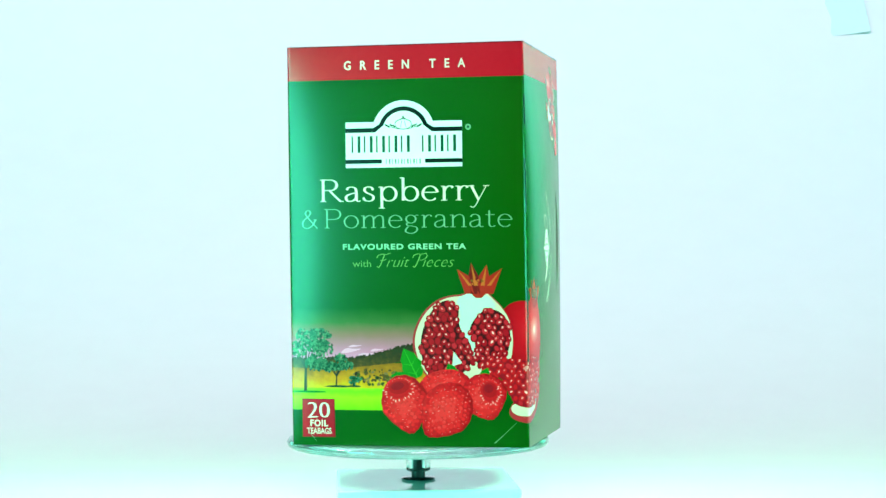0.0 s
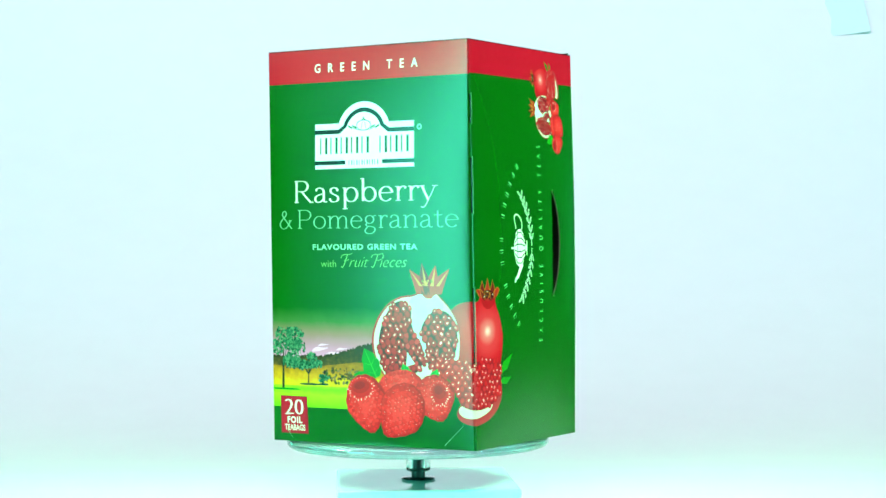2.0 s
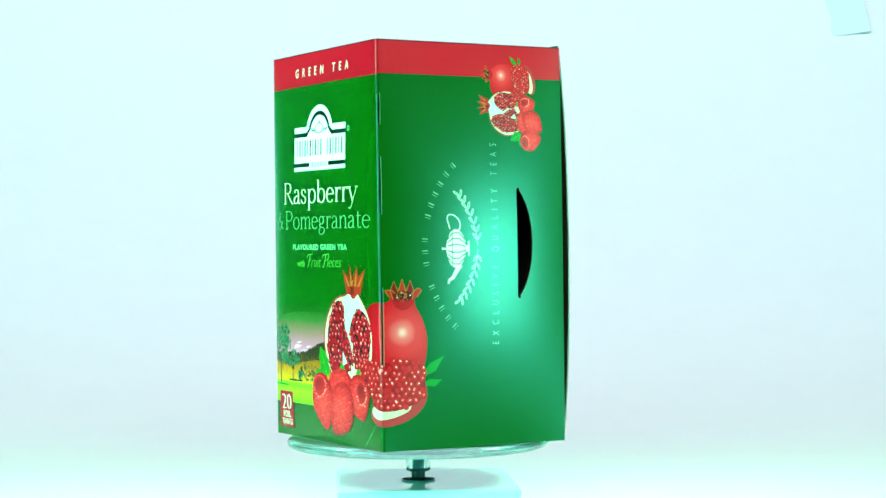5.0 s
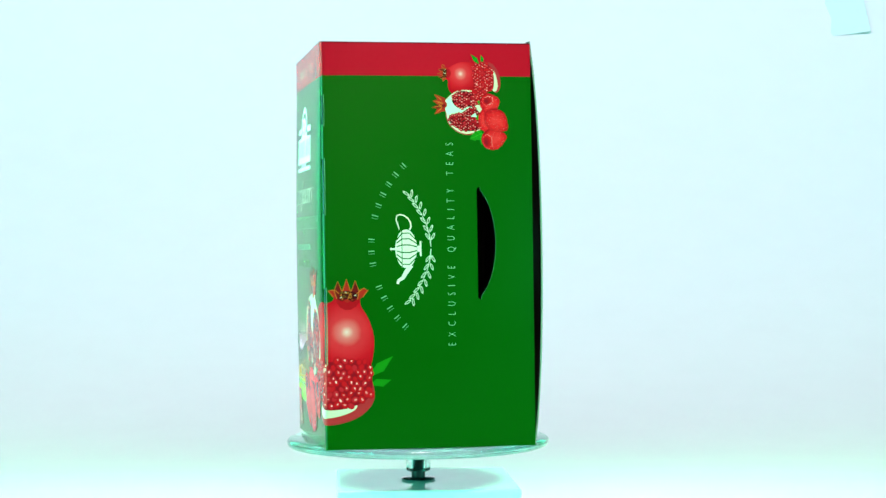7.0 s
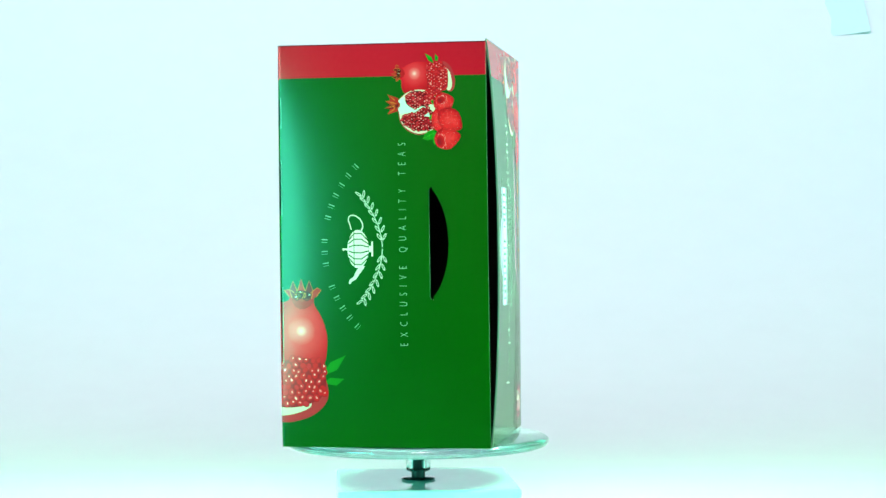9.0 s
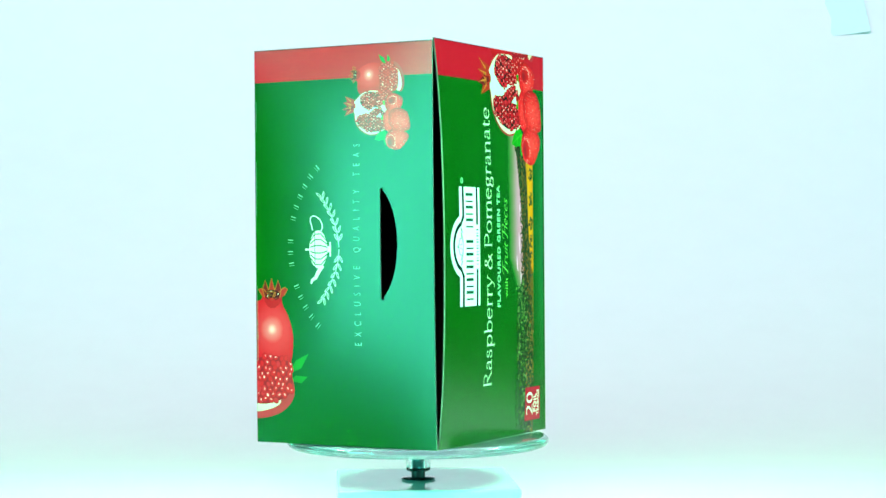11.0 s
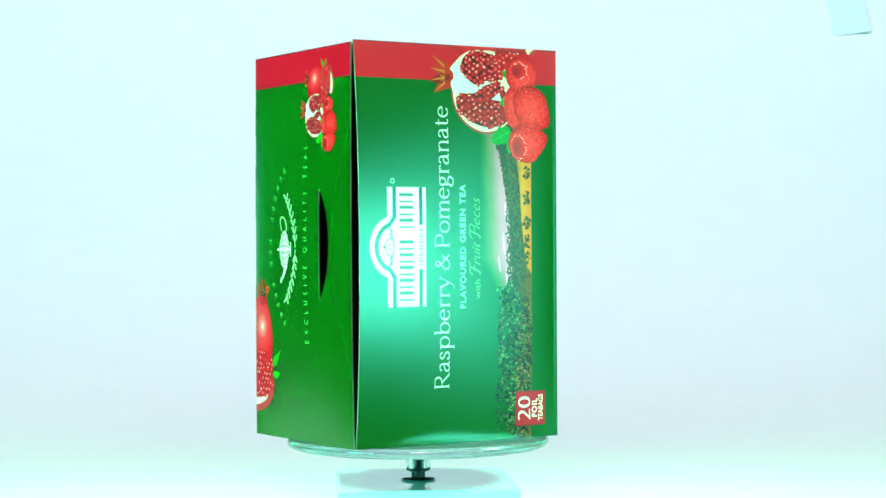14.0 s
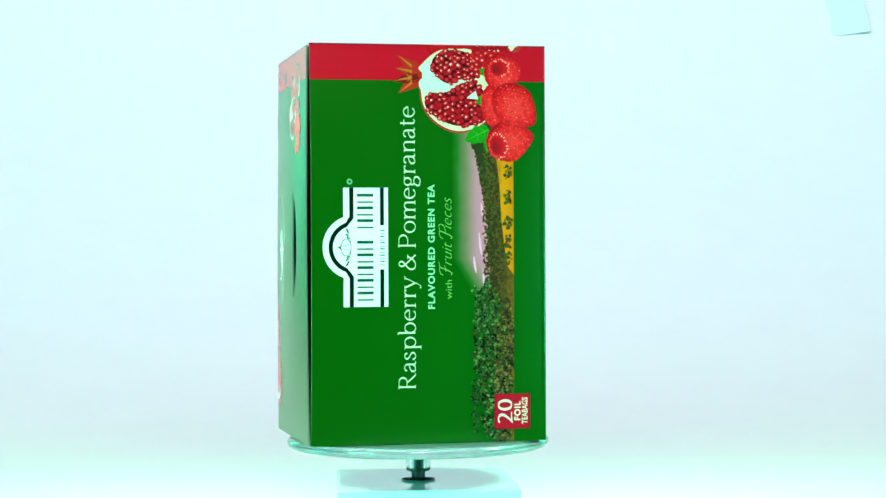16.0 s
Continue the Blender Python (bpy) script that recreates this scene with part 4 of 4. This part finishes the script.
def side_emblem():
    pr = Print("B", 6.7, 17.3, 0, 0.74)
    body = smooth([(25.3, 66.5), (27.5, 62.2), (31.5, 61.6), (34.8, 66.5), (35.2, 71), (34.8, 75.5), (31.5, 80.2), (27.5, 79.6), (25.3, 75.0), (24.6, 71)], 2)
    pr.poly(body, CREAM, 2)
    pr.bar(27.8, 60, 28.15, 82, GREEN, 3)
    for k in (-6.6, -4.2, -1.6, 1.6, 4.2, 6.6):
        pr.stroke([(25.4, 70.9 + k * 0.62), (28.0, 70.9 + k * 1.1), (31.5, 70.9 + k * 1.12), (35.2, 70.9 + k * 0.55)], 0.55, GREEN, 3)
    pr.disc(22.9, 70.8, 0.6, 0.6, CREAM, 2, 0, 12)
    pr.bar(23.4, 70.4, 25.0, 71.2, CREAM, 2)
    pr.bar(35.2, 69.5, 36.4, 72.3, CREAM, 2)
    pr.bar(36.4, 67.4, 37.2, 74.4, CREAM, 2)
    pr.stroke([(31.6, 79.6), (32.4, 81.2), (32.2, 83.2), (31.0, 85.2), (29.0, 86.6), (27.0, 87.0), (25.6, 86.2), (25.4, 84.4), (26.2, 82.2), (26.8, 80.0)], 0.6, CREAM, 2, 0.8)
    pr.stroke([(32.2, 63.2), (29.6, 59.6), (28.2, 57.2), (26.2, 56.0), (25.6, 54.4)], 2.4, CREAM, 2, 0.45)
    pr.build("teapot_emblem", side, "cream teapot emblem laid on its side")
    pr = Print("B")
    for k in (-1, 1):
        spray = [(28.6 + 9.0 * (1 - (d / 19.8) ** 2), 70.1 + k * d) for d in (0.4, 4, 8, 12, 15, 17.5, 19.6)]
        pr.stroke(spray, 0.32, SILVER, 2, 0.4)
        for i, d in enumerate((3.0, 5.8, 8.6, 11.4, 13.8, 16.0, 18.0)):
            x, y = 28.6 + 9.0 * (1 - (d / 19.8) ** 2), 70.1 + k * d
            for out in (-1, 1):
                pr.disc(x + out * 0.95, y + k * 0.9, 1.4, 0.46, SILVER, 2, 90 + k * (30 if out < 0 else -32) + k * d * 1.4, 9)
                pr.disc(x + out * 0.95, y + k * 0.9, 0.95, 0.22, GREEN, 3, 90 + k * (30 if out < 0 else -32) + k * d * 1.4, 7)
    pr.build("laurel_emblem", side, "cream laurel sprays")
    pr = Print("B")
    letters = [0, 1, 2, 3, 4, None, 5, 6, 7, None, 8, 9, 10, 11, 12, 13]
    for i, k in enumerate(letters):
        if k is None:
            continue
        a = radians(180 + 45.0 - 90.0 * i / (len(letters) - 1))
        for d, w in ((-0.5, 0.14), (0.45, 0.34)):
            t = a - d / 39.5
            c, s = math.cos(t), math.sin(t)
            nx, ny = -s, c
            a0, a1 = 38.5, 40.7
            p = [(56.3 + r * c + q * nx * w, 70.6 + r * s + q * ny * w) for r, q in ((a0, -0.5), (a1, -0.5), (a1, 0.5), (a0, 0.5))]
            pr.poly(p, MINT, 2)
    pr.build("word_bars", side, "arc of small pale upright bars")
    pr = Print("B", 46.1, 35.9, 90)
    line(pr, "EXCLUSIVE QUALITY TEAS", 0, 70.8, 0, 2.7, PALE_MINT, 2, -0.021, 2.6)
    pr.build("lettering", side, "thin widely spaced pale capitals")
    for v0, v1 in ((82, 101), (30, 56), (113, 123)):
        pr = Print("B")
        pr.stroke([(0.35, v0), (0.55, (v0 + v1) / 2), (0.35, v1)], 0.45, BLACK, 25)
        pr.stroke([(1.0, v0 - 0.5), (1.1, (v0 + v1) / 2), (1.0, v1 + 0.5)], 0.18, MINT, 25)
        pr.build("fold_cut", side, "short cut along the folded edge")


side_emblem()


# ---- rear panel ----
def rear_print():
    rng = random.Random(23)
    logo("C", rear, 28.5, 49.3, 90)
    pr = Print("C", 38.5, 19.9, 90)
    pen_line(pr, "Raspberry & Pomegranate", 0, 100.6, 0, 6.2, SILVER, 3, 0.60, 0.23)
    pr.build("lettering", rear, "large cream letters running up the panel")
    pr = Print("C", 45.5, 48.2, 90)
    line(pr, "FLAVOURED GREEN TEA", 0, 44.4, 0, 2.3, PALE_MINT, 3, 0.03, 1.15)
    pr.build("lettering", rear, "small bold pale mint capitals")
    pr = Print("C", 51.9, 51.6, 90)
    line(pr, "with", 0, 6.8, 0, 2.4, SCRIPT, 3, -0.006)
    script_words(pr, 8.4, 0)
    pr.build("lettering", rear, "thin slanted light green script")
    sky = Print("C", 75.0, 0, 90)
    sky.poly([(30, 4), (118, 4), (118, 23), (30, 23)], SKY_C, 2)
    for x, y, l in ((52, 11.0, 12), (66, 12.4, 11), (60, 14.4, 8), (80, 11.6, 7)):
        sky.poly(smooth([(x, y - 0.6), (x + l * 0.5, y - 0.3), (x + l, y + 0.7), (x + l * 0.4, y + 0.8)], 2), CLOUD, 3)
    sky.build("printed_sky", rear, "dusky pink sky fading into green")
    hill = Print("C", 75.0, 0, 90)
    crest = [(44, 9.0), (52, 9.2), (60, 8.8), (68, 9.3), (76, 9.6), (84, 10.4), (92, 11.8), (100, 13.2), (108, 15.6), (116, 18)]
    hill.poly([(30, 0), (116, 0)] + crest[::-1] + [(30, 8)], WOOD, 4)
    for (ax, ay), (bx, by) in zip(crest, crest[1:]):
        for _ in range(int((bx - ax) * 2.2)):
            f = rng.random()
            hill.disc(ax + (bx - ax) * f, ay + (by - ay) * f, rng.uniform(0.25, 0.6), rng.uniform(0.3, 0.8), rng.choice((EARTH[1], EARTH[0])), 5, 0, 6)
    clumps(hill, 78, 7.5, 40, 4, 900, EARTH[:2] + EARTH[:2] + EARTH[3:], 5, rng, (0.25, 0.8), (36, 0.2, 112, 11.5))
    clumps(hill, 96, 8.0, 14, 4, 200, (EARTH[3], EARTH[1], EARTH[0]), 5, rng, (0.2, 0.7), (80, 4.8, 112, 14))
    hill.build("printed_hill", rear, "dark wooded ridge")
    field = Print("C", 75.0, 0, 90)
    field.poly([(60, 0), (118, 0), (118, 7.5), (104, 6.6), (92, 5.2), (80, 4.6), (70, 3.4), (63, 2.2)], YELLOW, 8)
    for x in (66, 72, 79, 88, 97):
        clumps(field, x, 2.2, 2.6, 1.6, 30, (EARTH[1], EARTH[0], EARTH[3]), 9, rng, (0.3, 0.8), (60, 0.2, 118, 5))
    field.build("printed_field", rear, "golden yellow field")
    tree = Print("C", 75.0, 0, 90, window=(50, 0, 75.0, H))
    tree.bar(0, 0, 40, 7.5, WOOD, 4)
    for x, y, rx, ry, count in ((8, 6.0, 8, 6.0, 420), (20, 7.0, 9, 6.5, 520), (30, 8.5, 8, 7.0, 520), (40, 9.0, 8, 6.5, 460), (49, 9.5, 6, 4.5, 280)):
        clumps(tree, x, y, rx, ry, count, GROVE + [EARTH[3], GROVE[2], EARTH[1]], 10, rng, (0.25, 0.8))
    for _ in range(34):
        clumps(tree, rng.uniform(43, 57), rng.uniform(9.5, 14.5), rng.uniform(0.8, 2.0), rng.uniform(0.8, 1.6), 18, GROVE, 10, rng, (0.2, 0.6))
    for _ in range(46):
        x = rng.uniform(2, 56)
        clumps(tree, x, 11.2 + 2.6 * math.sin(x * 0.11) + rng.uniform(-1.0, 2.2), rng.uniform(0.8, 2.4), rng.uniform(0.7, 1.6), 16, GROVE[:3], 10, rng, (0.16, 0.5))
    clumps(tree, 24, 3.0, 28, 3.8, 760, EARTH + [GROVE[2], EARTH[1]], 13, rng, (0.25, 0.8), (0, 0, 56, 7.4))
    tree.build("printed_tree", rear, "row of green trees over brown undergrowth")
    fruit_group("C", rear, 86.6, 72.4, 90, 0.86, 40)
    tag("C", rear, 80.9, 4.7, 90, 12.2, 13.0)


rear_print()


# ---- movement ----
def motions():
    times = [i * 0.5 for i in range(33)]
    walk(tea_box, [(t, pose(0, 0, 0.0001, 0, 0, AXIS_ANGLE + SPEED * t)) for t in times])
    walk(platter, [(t, pose(0, 0, 0.0475 - 0.0041, 0, 0, AXIS_ANGLE + SPEED * t)) for t in times])


motions()
